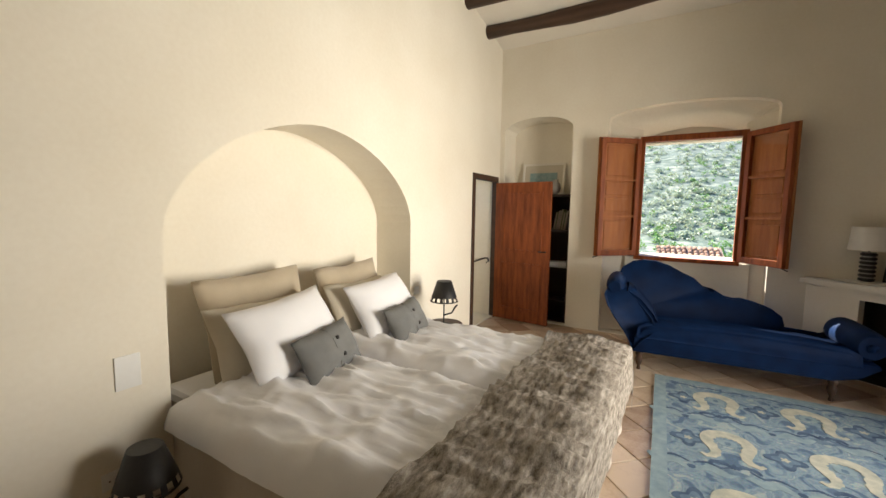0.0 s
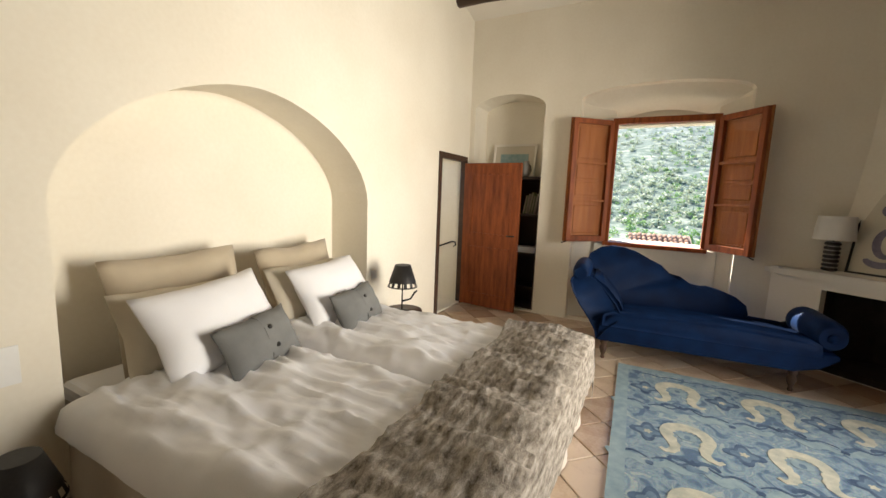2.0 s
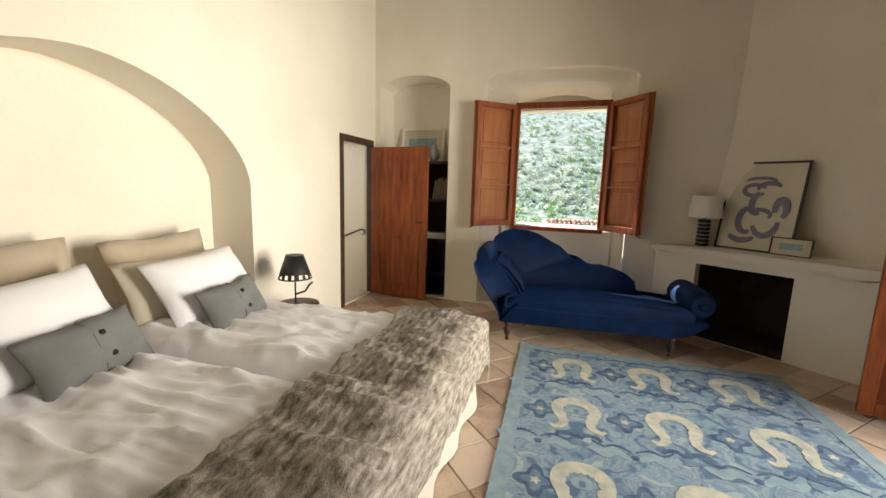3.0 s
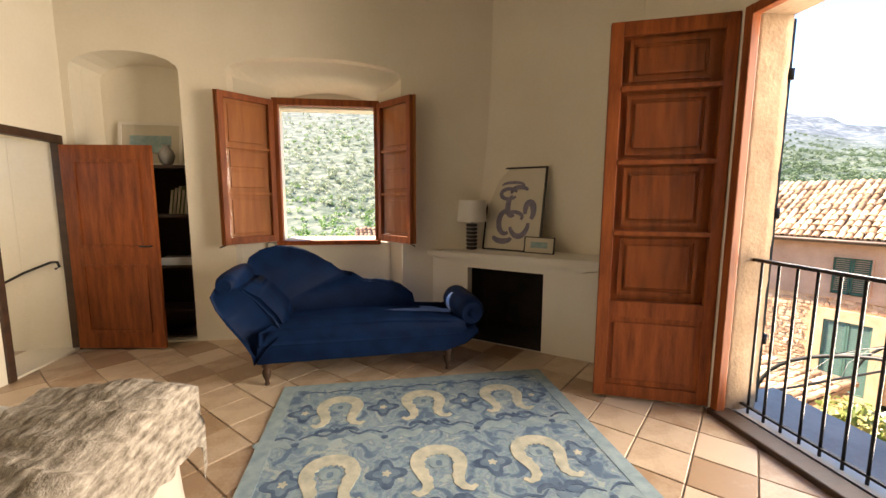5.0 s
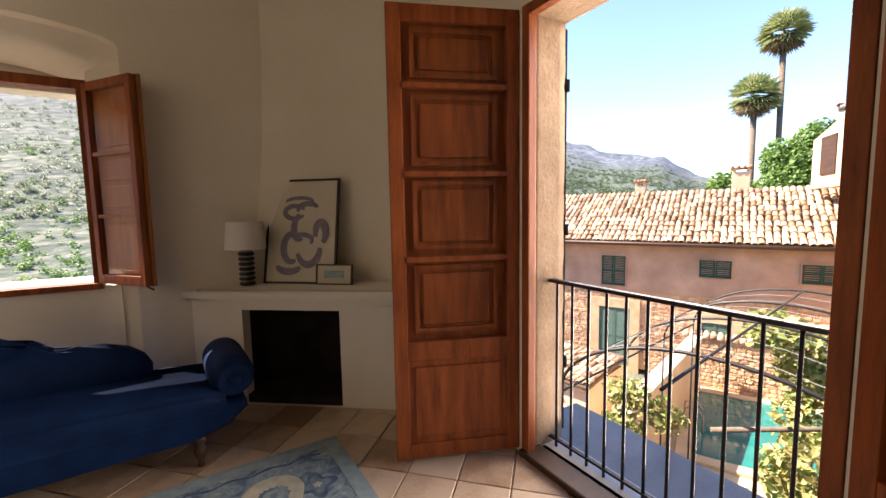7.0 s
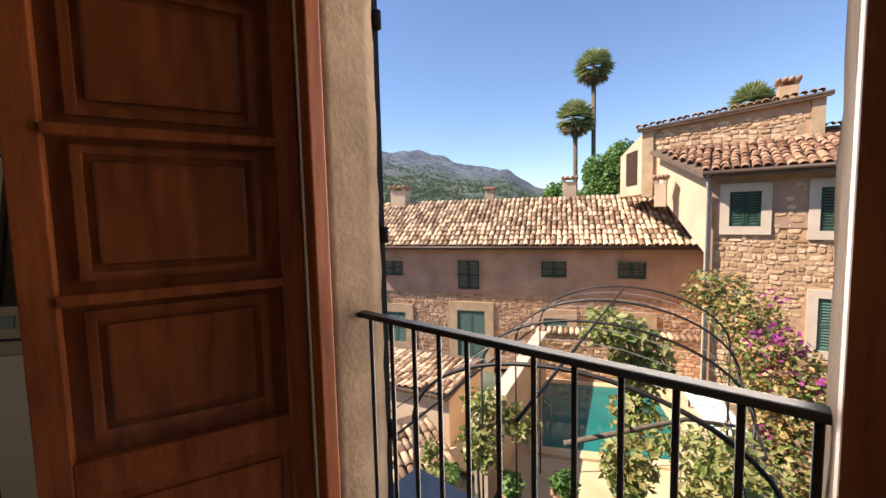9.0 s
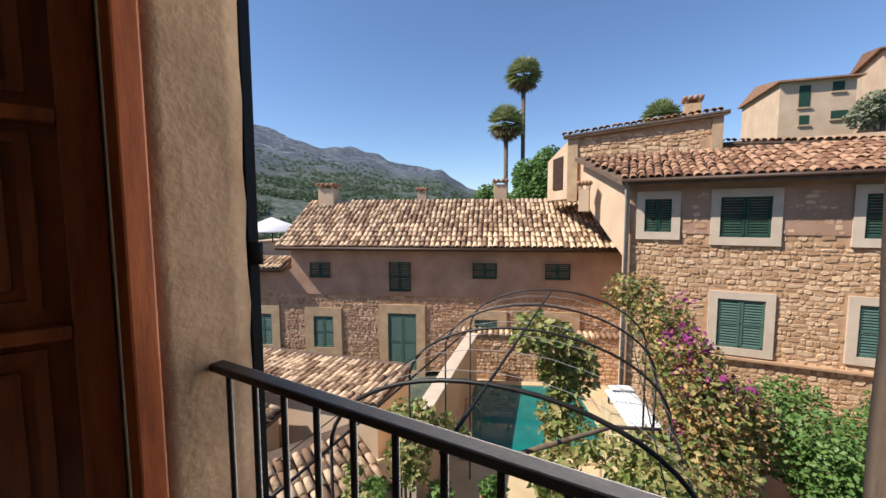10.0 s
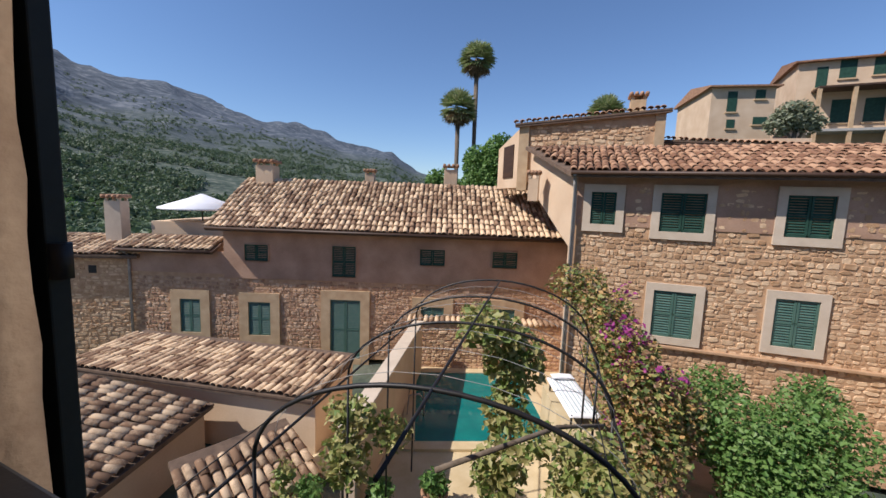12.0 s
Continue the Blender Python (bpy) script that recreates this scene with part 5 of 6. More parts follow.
# raised rear part
rb_ = part("rear_wall", prism([(-2.1, 2.3), (2.5, 2.3), (2.5, 4.70), (-2.1, 4.37)], [], 3.1, Matrix.Translation((0, 3.35, 0)) @ NORTH), mortar, rh)
stone_field(rb_, -1.8, 2.3, 3.45, 4.28, [], rubble_pale, None, 0, 5, 0.24, 3.345)
part("corner_pier", box(-2.15, -1.8, 3.28, 3.6, 2.0, 4.35), ashlar, rh)
part("corner_pier", box(2.25, 2.55, 3.28, 3.6, 3.2, 4.6), ashlar, rh)
bm = bmesh.new()
for x, y in ((-2.12, 3.62), (-3.3, 5.6), (-2.1, 6.5)):
    bm.verts.new((x, y, 2.1))
    bm.verts.new((x, y, 4.3 if x > -3 else 3.75))
bmesh.ops.convex_hull(bm, input=bm.verts)
part("rear_side", bm, render_cream, rh)
part("rear_door", box(-0.5, 0.5, -0.04, 0.02, 2.5, 3.75, 0.01), wood_dark, rh).matrix_local = pose(-2.68, 4.55, 0, 0, 0, -59)
tile_roof(rh, Matrix.Translation((-2.25, 3.2, 4.38)) @ Euler((0, -0.075, 0)).to_matrix().to_4x4(), 4.9, 0.5, 0.05, tile_red, seed=16)
chimney(rh, 1.8, 4.5, 4.3, 5.45, 0.5, ashlar)
part("far_wall", box(2.55, 7.2, 5.0, 6.5, 2.4, 4.0), render_cream, rh)
tile_roof(rh, Matrix.Translation((2.5, 4.85, 4.02)) @ Euler((0, 0.06, 0)).to_matrix().to_4x4(), 4.8, 0.5, 0.06, tile_red, seed=17)
chimney(rh, -1.35, 1.6, 1.6, 2.5, 0.32)


def hill_house(at, w, d, h, wins, label, roof_rise=0.9):
    t_ = thing("hillside_house", label, "house", at, "hillside houses")
    part("wall", box(0, w, 0, d, -3, h), render_cream, t_)
    for a, b, c, e in wins:
        wn = part("window", box(a, b, -0.03, 0.05, c, e), shutter_green, t_)
        part("sill", box(a - 0.1, b + 0.1, -0.12, 0.0, c - 0.12, c), ashlar, wn)
    bm = bmesh.new()
    for x in (-0.3, w + 0.3):
        for y, z in ((-0.4, h), (d + 0.3, h), (-0.4, h + 0.12), (d / 2, h + roof_rise), (d + 0.3, h + 0.12)):
            bm.verts.new((x, y, z))
    bmesh.ops.convex_hull(bm, input=bm.verts)
    part("roof", bm, tile_red, t_)
    return t_


HA = math.degrees(math.atan2(-6.4, 0.5))
hill_house(pose(45, -9.0, 0, 0, 0, HA + 8), 4.6, 7.5, 11.4, [(1.2, 1.9, 9.5, 11.1), (3.2, 3.9, 10.5, 11.2), (3.2, 4.2, 8.5, 9.1), (1.3, 1.9, 8.2, 8.9)], "pale plastered house on the hillside with dark shutters")
h2_ = hill_house(pose(48, -15.3, 0, 0, 0, HA - 6), 8.0, 7, 13.6, [(1.2, 1.9, 11.6, 13.2), (2.6, 3.6, 12.2, 13.6), (4.6, 5.6, 12.3, 13.6), (6.2, 7.2, 12.2, 13.5), (2.4, 3.6, 8.8, 10.6), (4.4, 5.6, 8.8, 10.6)], "stone terrace house on the hillside with wooden verandas")
part("veranda_roof", box(1.0, 7.6, -1.7, 0, 11.2, 11.35, 0.02), wood_dark, h2_)
part("veranda_floor", box(1.0, 7.6, -1.7, 0, 7.9, 8.1, 0.02), stone_grey, h2_)
for x in (1.1, 3.2, 5.3, 7.5):
    part("veranda_post", box(x - 0.12, x + 0.12, -1.65, -1.4, 5.0, 11.2), ashlar, h2_)
hill_house(pose(47, -21.5, 0, 0, 0, HA - 10), 8, 7, 14.0, [(1.0, 2.0, 11.5, 13.2), (4.0, 5.0, 11.5, 13.2)], "ochre house high on the hillside")
ow = thing("outbuilding", "small brick outbuilding with a white framed window", "house", pose(1.6, 14.5, 0, 0, 0, 4))
part("wall", box(0, 2.2, 0, 2, -6, -0.35), render_pink, ow)
wq = part("window", box(0.9, 1.5, -0.03, 0.02, -1.35, -0.85), iron_black, ow)
part("window_frame", prism([(0.75, -1.45), (1.65, -1.45), (1.65, -0.7), (0.75, -0.7)], [[(0.9, -1.35), (1.5, -1.35), (1.5, -0.85), (0.9, -0.85)]], 0.05, Matrix.Translation((0, -0.05, 0)) @ NORTH), white_paint, wq)
tile_roof(ow, Matrix.Translation((-0.15, -0.25, -0.38)), 2.4, 1.6, 0.5, tile_red, seed=31)
tw = thing("terrace_wall", "long white terrace wall below the bedroom window", "wall", pose(-4, 12.5, 0))
part("wall", box(0, 14, 0, 0.4, -6, -1.55, 0.03), white_paint, tw)

# courtyard: retaining walls, low roofs, pool
cwm = pose(18.3, 4.2, 0, 0, 0, -67)
cw = thing("garden_wall", "rough garden wall with a clay tile coping behind the pool", "wall", cwm)
cwb = part("wall", box(0, 6.2, 0, 0.3, GZ, -3.08), render_pink, cw)
stone_field(cwb, 0.02, 6.15, GZ, -3.1, [], rubble_pale, None, 0, 41, 0.2, 0.0)
for i in range(29):
    part("coping_tile", smooth(tube([(0.1 + 0.21 * i, -0.08, -3.05), (0.1 + 0.21 * i, 0.4, -3.01)], 0.09, 8)), tile_old_one, cw)
ww = thing("garden_wall", "whitewashed garden wall beside the pool", "wall")
wd = Vector((16.1 - 11.2, 2.9 - 1.5, 0)).normalized()
wwm = Matrix.Translation((11.2, 1.6, 0)) @ Euler((0, 0, math.atan2(wd.y, wd.x))).to_matrix().to_4x4()
ww.matrix_world = wwm
part("wall", box(0, 7.1, -0.15, 0.15, GZ, -2.98), render_cream, ww)
part("coping", box(-0.03, 7.1, -0.2, 0.2, -2.98, -2.9, 0.02), ashlar_pale, ww)

la = thing("low_roof", "low cream outbuilding with a weathered clay tile roof", "outbuilding", pose(10.77, 10.77, -3.35, 0, 0, -77.3))
part("wall", box(0, 7.4, 0.15, 2.4, -2.0, -0.12), render_cream, la)
tile_roof(la, Matrix.Identity(4), 7.4, 2.5, 0.22, tile_old, seed=21)
lb = thing("low_roof", "small outbuilding with a sunlit pale clay tile roof", "outbuilding", pose(8.4, 5.0, -3.75, 0, 0, 19.3))
part("wall", box(0.05, 3.4, 0.15, 3.2, -1.4, -0.12), render_cream, lb)
tile_roof(lb, Matrix.Identity(4), 3.45, 3.3, 0.55, tile_old, seed=22)
lc = thing("low_roof", "lean-to with dark lichened clay tiles", "outbuilding", pose(9.3, 3.3, -4.35, 0, 0, -20))
part("wall", box(0.05, 2.0, 0.15, 1.6, -0.7, -0.1), render_cream, lc)
tile_roof(lc, Matrix.Identity(4), 2.3, 1.7, 0.55, tile_old, seed=23)

pm = Matrix.Translation((14.03, 1.57, 0)) @ Euler((0, 0, math.atan2(-3.2, 1.6))).to_matrix().to_4x4()
pool = tagged(thing("pool", "small teal swimming pool with a sandstone edge", "pool"), kind="structure")
pool.matrix_world = pm
part("water", box(0.0, 3.75, 0, 4.3, GZ + 0.03, GZ + 0.06), water, pool)
for b in ((-0.35, 0, -0.35, 4.65), (3.75, 4.1, -0.35, 4.65), (0, 3.75, -0.35, 0), (0, 3.75, 4.3, 4.65)):
    part("coping", box(b[0], b[1], b[2], b[3], GZ, GZ + 0.10, 0.02), paving, pool)
for y in (1.3, 1.75):
    part("ladder_rail", tube([(0.25, y, GZ), (0.25, y, GZ + 0.55), (0.1, y, GZ + 0.75), (-0.2, y, GZ + 0.7), (-0.25, y, GZ)], 0.022), stone_grey, pool)
struct("terrace_paving", box(12.0, 21.5, -4.0, 3.6, GZ - 0.05, GZ + 0.015), paving, "sandy paved pool terrace")
struct("lounger_terrace", prism([(13.4, -3.2), (16.2, -2.0), (15.9, -1.35), (13.1, -2.55)], [], 1.5, Matrix.Translation((0, 0, GZ + 0.02))), paving, "raised paved ledge")
sl = thing("sun_lounger", "sun lounger covered with a blue-striped white towel by the pool", "lounger", Matrix.Translation((14.9, -2.2, -3.35)) @ Euler((0, 0, radians(24))).to_matrix().to_4x4())
part("frame", box(-0.95, 0.95, -0.33, 0.33, 0.26, 0.32, 0.02), iron_black, sl)
tw_ = part("towel", slab_cloth(-0.97, 0.97, -0.36, 0.36, 0.36, lambda x, y: 0.006 * noise.noise(Vector((x * 5, y * 5, 0))), 20, 8, 0.03, 0.02, 0.05), linen_white, sl)
for k in range(7):
    part("stripe", box(-0.9, 0.9, -0.3 + 0.1 * k - 0.007, -0.3 + 0.1 * k + 0.007, 0.368, 0.372), paint_teal, tw_)
for x in (-0.85, 0.85):
    for y in (-0.28, 0.28):
        part("leg", box(x - 0.02, x + 0.02, y - 0.02, y + 0.02, 0, 0.27), iron_black, sl)
part("pillow", pillow(0.6, 0.25, 0.12), linen_white, sl).matrix_local = pose(0.8, 0, 0.43, 90, 0, 90)

for x, y, s in ((12.2, 0.15, 1.0), (12.9, -0.9, 0.8), (10.9, 2.3, 0.9), (11.6, 1.1, 0.8)):
    pt = thing("flower_pot", "terracotta pot with a green plant in the courtyard", "plant pot", pose(x, y, GZ if x > 12 else GZ + 0.02), "flower pots")
    part("pot", lathe([(0.16 * s, 0), (0.26 * s, 0.36 * s), (0.29 * s, 0.38 * s), (0.29 * s, 0.44 * s), (0.24 * s, 0.44 * s), (0.2 * s, 0.36 * s)], 18), tile_red, pt)
    leaves("foliage", [(0, 0, 0.65 * s, 0.3, 0.3, 0.28)], 260, 0.10, leaf_shrub, pt, seed=int(x * 10))

# pergola of iron hoops
pg_ = thing("pergola", "tunnel pergola of thin black iron hoops and wires", "pergola")
ax_ = Vector((5.3, 0.85, 0)).normalized()
lf = Vector((-ax_.y, ax_.x, 0))
P0 = Vector((8.20, -1.52, 0))


def hoop(s, r=0.022, top=-0.12, spring=-1.15, hw=1.85):
    c = P0 + ax_ * s
    return [c + lf * (hw * math.cos(math.pi * i / 24)) + Vector((0, 0, spring + (top - spring) * math.sin(math.pi * i / 24))) for i in range(25)]


for s in (0.0, 2.0, 3.6, 5.2):
    h_ = part("hoop", tube(hoop(s), 0.024 if s == 0 else 0.02, 6), iron_black, pg_)
    for sgn in (-1, 1):
        c = P0 + ax_ * s + lf * 1.85 * sgn
        part("post", tube([(c.x, c.y, -1.1), (c.x, c.y, GZ)], 0.02, 6), iron_black, pg_)
for k in (0, 5, 12, 19, 24):
    part("purlin", tube([hoop(s)[k] for s in (-1.2, 0.0, 2.0, 3.6, 5.2)], 0.018 if k in (0, 12, 24) else 0.006, 6), iron_black, pg_)
for k in range(7):
    part("wire", tube([hoop(0.3 + 0.7 * k)[i] for i in range(0, 25, 2)], 0.0035, 4), stone_grey, pg_)

# climbing plants
def stem(points, r0, r1, parent, name="stem"):
    n = len(points)
    return part(name, tube(points, [r0 + (r1 - r0) * i / (n - 1) for i in range(n)], 7), bark, parent)


def on_pergola(s, k, dz=0.0):
    p = hoop(s)[k]
    return (p.x, p.y, p.z + dz)


gv = thing("grapevine", "leafy yellow-green grapevine climbing over the iron pergola", "vine")
stem([(11.4, -1.5, GZ), (11.3, -1.35, -3.6), (11.5, -1.5, -2.4), (11.2, -1.3, -1.4), (11.3, -1.4, -0.6)], 0.05, 0.02, gv)
stem([on_pergola(0.2, 12, -0.9), on_pergola(1.0, 17, -0.5), on_pergola(1.8, 21, -0.4), on_pergola(2.6, 23, -0.6)], 0.03, 0.015, gv)
c_ = on_pergola(2.6, 13)
leaves("foliage", [(c_[0], c_[1] + 0.1, c_[2] - 0.25, 0.55, 0.5, 0.3), (c_[0] + 0.3, c_[1] - 0.25, c_[2] - 0.75, 0.5, 0.5, 0.55), (c_[0] + 0.7, c_[1] + 0.5, c_[2] - 0.3, 0.5, 0.35, 0.25),
                   (c_[0], c_[1] - 0.2, c_[2] - 1.5, 0.35, 0.35, 0.5), (c_[0] - 0.6, c_[1] - 0.3, c_[2] - 2.0, 0.4, 0.4, 0.45)], 2600, 0.10, leaf_vine, gv, seed=41, droop=0.5)
gv2 = thing("grapevine", "young grapevine on wires beside the low roof", "vine")
stem([(10.2, 0.9, GZ), (10.1, 0.9, -3.0), (10.2, 0.8, -1.9)], 0.04, 0.015, gv2)
leaves("foliage", [(10.2, 0.8, -1.95, 0.35, 0.5, 0.3), (10.0, 0.75, -2.6, 0.35, 0.45, 0.5), (9.3, 1.3, -2.7, 0.2, 0.2, 0.5), (10.4, 0.2, -2.2, 0.3, 0.35, 0.35), (8.9, 0.9, -3.0, 0.4, 0.4, 0.4)], 1500, 0.10, leaf_vine, gv2, seed=42, droop=0.5)
gv3 = thing("grapevine", "dense trailing vine along the side of the pergola", "vine")
stem([on_pergola(0.4, 23, -2.5), on_pergola(0.7, 22, -1.2), on_pergola(1.0, 21, -0.5)], 0.04, 0.02, gv3)
q1, q2, q3 = on_pergola(1.2, 19), on_pergola(0.6, 21), on_pergola(1.6, 16)
leaves("foliage", [(q1[0], q1[1], q1[2] - 0.75, 0.55, 0.45, 0.3), (q2[0], q2[1], q2[2] - 0.5, 0.45, 0.4, 0.35), (q3[0], q3[1], q3[2] - 1.15, 0.35, 0.4, 0.25),
                   (q1[0], q1[1], q1[2] - 1.4, 0.6, 0.5, 0.6)], 1900, 0.085, leaf_vine, gv3, seed=43, droop=0.4)

bg = thing("bougainvillea", "large bougainvillea with orange-green leaves and magenta bracts", "shrub")
stem([(14.0, -3.9, GZ), (14.0, -3.6, -3.0), (14.1, -3.2, -1.2), (14.6, -2.5, -0.2)], 0.10, 0.03, bg)
blob = [(14.9, -2.15, -0.35, 0.6, 0.75, 0.55), (14.3, -2.75, -0.8, 0.75, 0.7, 0.6), (13.6, -3.2, -1.4, 0.85, 0.7, 0.7), (12.9, -3.45, -2.0, 0.85, 0.75, 0.8), (12.2, -3.6, -2.6, 0.8, 0.7, 0.8), (13.4, -3.9, -2.3, 0.9, 0.8, 0.9), (14.6, -3.1, -1.9, 0.7, 0.8, 0.8)]
leaves("foliage", blob, 13000, 0.08, leaf_boug, bg, seed=51)
leaves("blossom", [(13.0, -3.3, -1.35, 0.5, 0.35, 0.35), (13.0, -3.85, -1.5, 0.3, 0.5, 0.25), (14.2, -3.1, -0.25, 0.3, 0.3, 0.25), (13.4, -3.2, -0.8, 0.5, 0.5, 0.35), (12.5, -3.2, -2.2, 0.4, 0.3, 0.35)], 260, 0.085, flower_mat, bg, seed=52)
sb = thing("shrub", "dense bright green shrub against the stone house", "shrub")
stem([(13.8, -6.0, GZ), (13.8, -5.9, -3.4)], 0.12, 0.05, sb, "trunk")
leaves("foliage", [(13.6, -5.2, -2.6, 0.9, 0.9, 0.75), (13.9, -6.3, -2.45, 0.9, 1.0, 0.8), (13.3, -5.9, -3.2, 0.9, 1.1, 0.9), (14.6, -4.9, -2.2, 0.6, 0.7, 0.6), (14.9, -6.6, -2.1, 0.5, 0.6, 0.55), (12.6, -5.4, -3.7, 0.7, 0.9, 0.8)], 15000, 0.075, leaf_shrub, sb, seed=53)
bk_ = thing("garden_bank", "earth bank and stone retaining wall under the shrubs", "wall", pose(14.7, -8.8, 0, 0, 0, 84))
part("wall", box(-0.5, 5.5, 0, 1.2, GZ, -3.9, 0.1), render_pink, bk_)
rw_ = thing("side_wall", "pale rendered wall at the end of the garden", "wall", pose(12.2, -8.7, 0, 0, 0, -12))
part("wall", box(0, 5.0, -0.3, 0, GZ, -0.6), ashlar_pale, rw_)


def palm(x, y, z0, z1, s, seed, label):
    t_ = thing("palm_tree", label, "palm tree", None, "palms")
    part("trunk", tube([(x, y, z0), (x + 0.1, y, (z0 + z1) / 2), (x, y, z1)], [0.28 * s, 0.2 * s, 0.22 * s], 8), bark, t_)
    for nm, m_, cnt, el0, el1, ln in (("crown", leaf_palm, 80, -45, 85, 1.35), ("dead_fronds", leaf_dry, 40, -82, -40, 1.25)):
        rng = random.Random(seed)
        vs_, fs_ = [], []
        for k in range(cnt):
            az, el = rng.uniform(0, 2 * math.pi), radians(rng.uniform(el0, el1))
            d = Vector((math.cos(az) * math.cos(el), math.sin(az) * math.cos(el), math.sin(el)))
            sd = d.cross(Vector((0, 0, 1))).normalized()
            o = Vector((x, y, z1)) + d * 0.5 * s * ln
            up = sd.cross(d)
            for q in range(11):
                a = radians(-75 + 15 * q)
                e = (d * math.cos(a) + sd * math.sin(a)) * (0.9 * s * ln * rng.uniform(0.85, 1.1)) - Vector((0, 0, 0.10 * s * ln))
                w = up.cross(e).normalized() * 0.06 * s
                b = len(vs_)
                vs_ += [o - w, o + w, o + e * 0.6 + w + Vector((0, 0, 0.1 * s)), o + e, o + e * 0.6 - w + Vector((0, 0, 0.1 * s))]
                fs_.append((b, b + 1, b + 2, b + 3, b + 4))
        raw(nm, vs_, fs_, m_, t_)


palm(40, 9.6, -4, 13.9, 0.95, 1, "tall slim fan palm behind the houses")
palm(38, 10.4, -4, 9.4, 0.95, 2, "shorter fan palm with a skirt of dry fronds")
palm(42, -1.2, -4, 9.2, 0.9, 3, "fan palm crown showing above the roofs")


def tree(x, y, z0, blobs, count, size, material, seed, label, name="tree"):
    t_ = thing(name, label, "tree")
    top = max(b[2] for b in blobs)
    part("trunk", tube([(x, y, z0), (x + 0.1, y + 0.1, (z0 + top) / 2), (x, y, top)], [0.3, 0.2, 0.06], 8), bark, t_)
    for k, b in enumerate(blobs[:5]):
        part("limb", tube([(x, y, z0 + (top - z0) * 0.5), ((x + b[0]) / 2, (y + b[1]) / 2, (z0 + top + b[2]) / 2.8), b[:3]], [0.12, 0.08, 0.03], 6), bark, t_)
    leaves("crown", blobs, count, size, material, t_, seed=seed)


tree(27, 3.6, -4.5, [(27, 4.6, 3.6, 1.1, 0.9, 1.1), (26.6, 3.2, 4.0, 1.1, 1.1, 1.2), (27.4, 2.4, 3.4, 1.0, 0.9, 1.3), (26.8, 3.9, 2.6, 1.4, 1.5, 1.0), (27, 6.9, 2.7, 0.9, 0.9, 0.7), (27, 6.0, 2.2, 1.1, 0.9, 0.6)], 13000, 0.16, leaf_dark, 61, "dense dark green tree behind the long roof")
tree(43, -14.2, 4.0, [(43, -14.0, 8.6, 1.2, 1.3, 1.1), (43, -13.2, 8.0, 1.0, 1.0, 0.9), (43, -14.9, 8.0, 1.0, 1.0, 0.8)], 2600, 0.22, leaf_olive, 62, "grey-green olive tree on the hillside")

# ---- ground and mountains: one sheet ----
RIDGE_AZ = (-180, -95, -60, -20, 5, 20, 27.5, 31, 38, 42.3, 47, 51.4, 57, 62, 65.6, 67.7, 74, 82, 92, 105, 125, 150, 180)
RIDGE_EL = (6, 6, 8, 5, 3, 2.5, 3.9, 6.3, 7.4, 8.9, 9.3, 10.2, 11.8, 12.0, 12.7, 13.9, 17.5, 21, 22, 20, 15, 9, 6)


def ground_z(az, r):
    x, y = r * math.cos(radians(az)), r * math.sin(radians(az))
    el = np.interp(az, RIDGE_AZ, RIDGE_EL)
    far = np.interp(az, (-180, -90, 20, 30, 67, 80, 105, 180), (900, 900, 1500, 1900, 1700, 1000, 900, 900))
    base = GZ - 0.2 - 9 * min(1.0, max(0.0, (r - 26) / 90)) * (1 if az > 25 else 0.2)
    k = min(1.0, max(0.0, (r - 70) / (far - 70)))
    h = math.tan(radians(el)) * far
    z = base + (h - base) * k ** 1.25
    z *= 1.0 if r < far else max(0.55, 1 - (r - far) / 2500)
    amp = min(1.0, max(0, (r - 60) / 500)) * (0.16 + 0.12 * min(1.0, r / 1500))
    ridge = 1 - abs(noise.noise(Vector((x / 230, y / 230, 3.1)))) * 2
    z += amp * (0.42 * h * k * (ridge - 0.55) + 26 * noise.noise(Vector((x / 90, y / 90, 0))) + 10 * noise.noise(Vector((x / 35, y / 35, 5))))
    # the village slope to the right
    s = np.interp(az, (-75, -55, -12, 2, 9), (0, 1, 1, 0.45, 0))
    z += s * 12.0 * min(1.0, max(0.0, (r - 27) / 16))
    return z


def terrain():
    azs = list(np.concatenate([np.arange(-180, 20, 5.0), np.arange(20, 120, 0.5), np.arange(120, 180, 5.0)]))
    rs = [8, 14, 20, 25, 30, 36, 44, 54] + list(np.geomspace(66, 3400, 90))
    verts = [(8.0, 0.0, GZ - 0.2)]
    for a in azs:
        for r in rs:
            verts.append((8 + r * math.cos(radians(a)), r * math.sin(radians(a)), ground_z(a, r)))
    n, m = len(azs), len(rs)
    faces = []
    for i in range(n):
        i2 = (i + 1) % n
        faces.append((0, 1 + i * m, 1 + i2 * m))
        for j in range(m - 1):
            faces.append((1 + i * m + j, 1 + i * m + j + 1, 1 + i2 * m + j + 1, 1 + i2 * m + j))
    return verts, faces


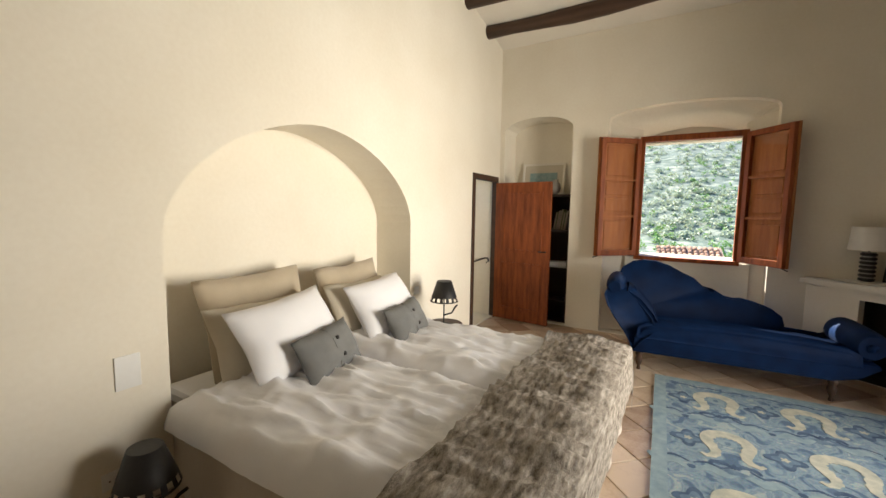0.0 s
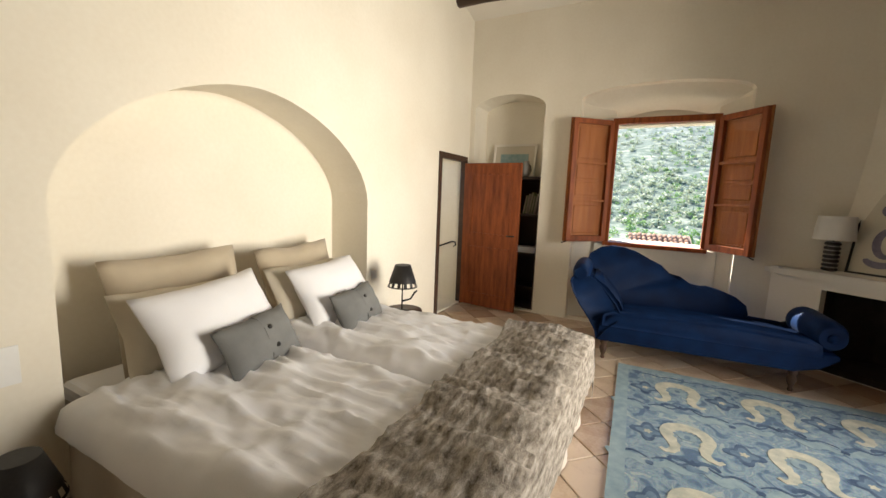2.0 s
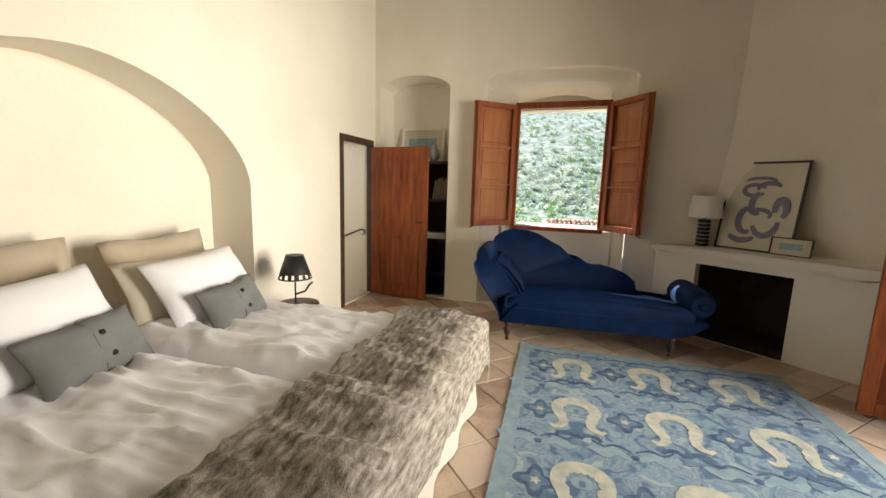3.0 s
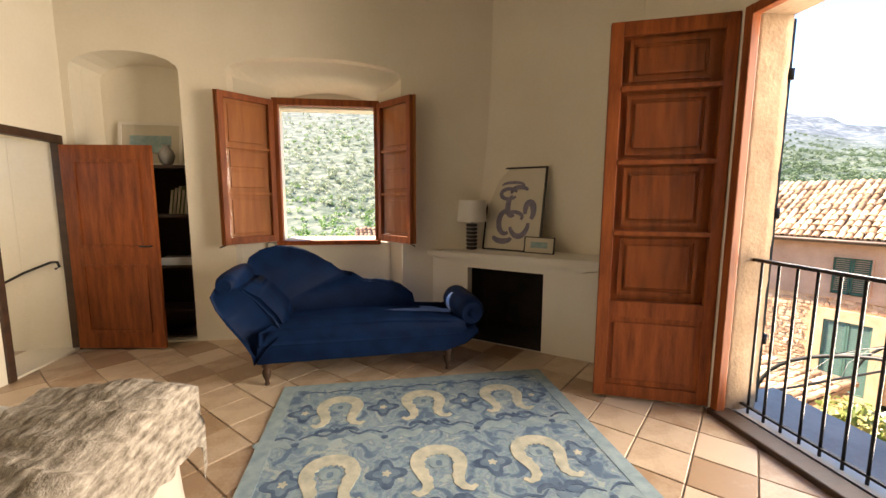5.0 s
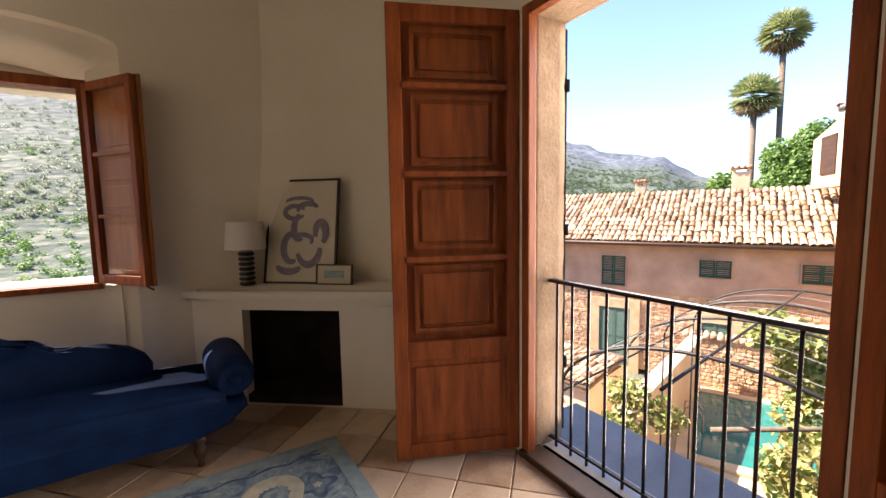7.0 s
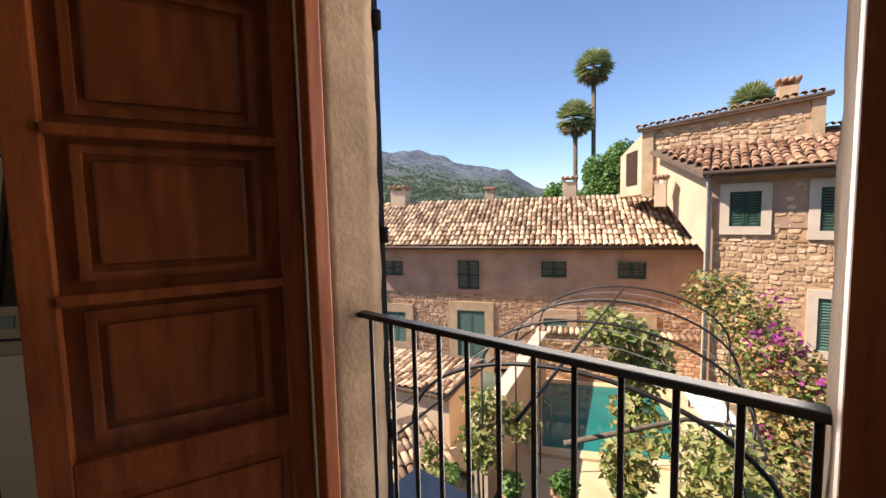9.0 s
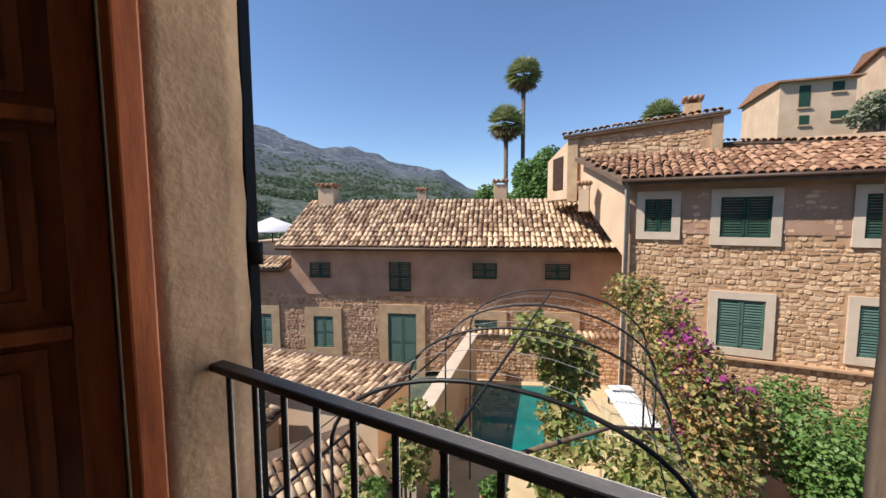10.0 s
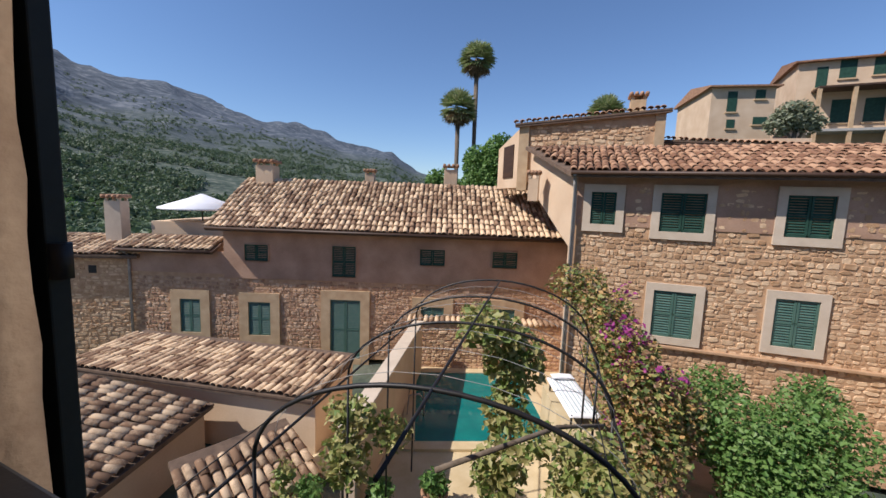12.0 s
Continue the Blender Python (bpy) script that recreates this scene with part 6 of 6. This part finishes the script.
def hill_mat():
    m = bpy.data.materials.new("mountain_cover")
    m.use_nodes = True
    N, L = m.node_tree.nodes, m.node_tree.links
    tc = N.new("ShaderNodeTexCoord")

    def nz(scale, detail=6, dist=0.0):
        n_ = N.new("ShaderNodeTexNoise")
        n_.inputs["Scale"].default_value, n_.inputs["Detail"].default_value, n_.inputs["Distortion"].default_value = scale, detail, dist
        L.new(tc.outputs["Object"], n_.inputs["Vector"])
        return n_.outputs["Fac"]

    def ramp(src, *st):
        r = N.new("ShaderNodeValToRGB")
        while len(r.color_ramp.elements) < len(st):
            r.color_ramp.elements.new(0.5)
        for e, (p_, c) in zip(r.color_ramp.elements, st):
            e.position, e.color = p_, (*c, 1)
        L.new(src, r.inputs[0])
        return r.outputs[0]

    def mixc(f, a, b):
        x = N.new("ShaderNodeMix")
        x.data_type = "RGBA"
        L.new(f, x.inputs["Factor"])
        L.new(a, x.inputs["A"])
        L.new(b, x.inputs["B"])
        return x.outputs["Result"]

    # scrub cooled and rock blued: distance haze put into the base colours
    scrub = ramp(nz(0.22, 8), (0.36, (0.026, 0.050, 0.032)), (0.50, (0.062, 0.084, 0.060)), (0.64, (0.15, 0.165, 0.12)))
    hazy_rock = ramp(nz(0.05, 8, 0.6), (0.32, (0.042, 0.058, 0.078)), (0.5, (0.075, 0.095, 0.12)), (0.68, (0.19, 0.205, 0.225)))
    geo = N.new("ShaderNodeNewGeometry")
    sep = N.new("ShaderNodeSeparateXYZ")
    L.new(geo.outputs["Normal"], sep.inputs[0])
    steep = N.new("ShaderNodeMath")
    steep.operation = "ADD"
    L.new(sep.outputs[2], steep.inputs[0])
    sc = N.new("ShaderNodeMath")
    sc.operation = "MULTIPLY"
    sc.inputs[1].default_value = 0.55
    L.new(nz(0.012, 8), sc.inputs[0])
    L.new(sc.outputs[0], steep.inputs[1])
    r_ = N.new("ShaderNodeMapRange")
    r_.inputs["From Min"].default_value, r_.inputs["From Max"].default_value = 1.17, 1.05
    L.new(steep.outputs[0], r_.inputs["Value"])
    # haze-blue limestone takes over above the tree line
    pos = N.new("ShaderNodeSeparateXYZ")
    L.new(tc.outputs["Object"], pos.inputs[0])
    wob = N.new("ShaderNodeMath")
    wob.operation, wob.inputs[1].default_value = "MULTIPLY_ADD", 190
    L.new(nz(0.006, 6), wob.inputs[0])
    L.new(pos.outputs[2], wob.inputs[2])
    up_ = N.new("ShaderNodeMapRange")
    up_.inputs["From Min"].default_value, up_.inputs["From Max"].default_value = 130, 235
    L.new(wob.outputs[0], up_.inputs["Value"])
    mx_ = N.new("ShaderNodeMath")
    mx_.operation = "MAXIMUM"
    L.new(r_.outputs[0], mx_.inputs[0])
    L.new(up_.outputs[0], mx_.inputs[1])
    col = mixc(mx_.outputs[0], scrub, hazy_rock)
    p = N["Principled BSDF"]
    L.new(col, p.inputs["Base Color"])
    p.inputs["Roughness"].default_value = 1.0
    bp = N.new("ShaderNodeBump")
    bp.inputs["Strength"].default_value, bp.inputs["Distance"].default_value = 0.8, 2.0
    L.new(nz(0.25, 8), bp.inputs["Height"])
    L.new(bp.outputs[0], p.inputs["Normal"])
    return m


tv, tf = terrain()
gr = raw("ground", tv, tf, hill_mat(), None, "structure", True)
tagged(gr, "dry scrubby ground rising to wooded limestone mountains, tinted blue for haze")


def hill_trees(name, count, az0, az1, r0, r1, size, material, seed, label, per=22):
    """Far trees, each a rounded clump of leaf sprays."""
    rng = random.Random(seed)
    clumps = []
    for k in range(count):
        a = rng.uniform(az0, az1)
        r = math.exp(rng.uniform(math.log(r0), math.log(r1)))
        x, y = 8 + r * math.cos(radians(a)), r * math.sin(radians(a))
        if noise.noise(Vector((x / 60, y / 60, seed))) < -0.2:
            continue
        s = size * rng.uniform(0.5, 1.25)
        clumps.append((x, y, ground_z(a, r) + 0.55 * s, s, s, 0.75 * s))
    ob = leaves(name, clumps, per * len(clumps), size * 0.42, material, None, 1.0, "stuff", seed)
    tagged(ob, label, "trees")


# far olive leaves paler than the near ones, standing in for haze
leaf_far_olive = leaf_mat("far_olive_leaves", (0.17, 0.21, 0.13), (0.25, 0.29, 0.18), (0.32, 0.35, 0.23))
leaf_far_pine = leaf_mat("far_pine_leaves", (0.05, 0.085, 0.045), (0.085, 0.13, 0.06), (0.13, 0.18, 0.09))
hill_trees("olive_grove", 4200, 68, 114, 70, 650, 1.3, leaf_far_olive, 7, "olive groves and scrub on the terraced slope")
hill_trees("pine_wood", 11000, 24, 76, 80, 1100, 2.6, leaf_far_pine, 8, "dark pines and carob trees on the lower slopes")
hill_trees("scrub", 1600, 60, 112, 60, 300, 1.1, leaf_shrub, 9, "bright green scrub below the terraces")

# ---- clay floor tiles, laid on the diagonal ----
def floor_tiles():
    s, gap = 0.30, 0.0035
    me = mesh_of("tile", box(-s / 2 + gap, s / 2 - gap, -s / 2 + gap, s / 2 - gap, -0.012, 0.0, 0.004, 1), terracotta)
    fl = bpy.data.objects["floor"]
    rng = random.Random(11)
    verts, faces, count = [], [], 0
    spots = []
    c = math.sqrt(0.5)
    for i in range(-30, 31):
        for j in range(-30, 31):
            x, y = 2.6 + (i - j) * s * c, -3.4 + (i + j) * s * c
            if -0.1 < x < 5.3 and S_END - 0.1 < y < 0.5:
                spots.append((x, y))
    spots.sort(key=lambda p: -p[1])
    base = [v.co.copy() for v in me.vertices]
    polys = [tuple(p.vertices) for p in me.polygons]
    for x, y in spots:
        hidden_by_rug = 2.5 < x < 4.1 and -4.1 < y < -1.4
        m = Matrix.Translation((x, y, rng.uniform(-0.0012, 0.0012))) @ Euler((rng.uniform(-0.003, 0.003), rng.uniform(-0.003, 0.003), radians(45) + rng.uniform(-0.008, 0.008))).to_matrix().to_4x4()
        if count < 300 and not hidden_by_rug:
            ob = new("tile", me)
            ob.parent = fl
            ob.matrix_world = m
            count += 1
        else:
            b = len(verts)
            verts += [m @ v for v in base]
            faces += [tuple(k + b for k in p) for p in polys]
    if verts:
        raw("tiles", verts, faces, terracotta, fl, "stuff")


floor_tiles()
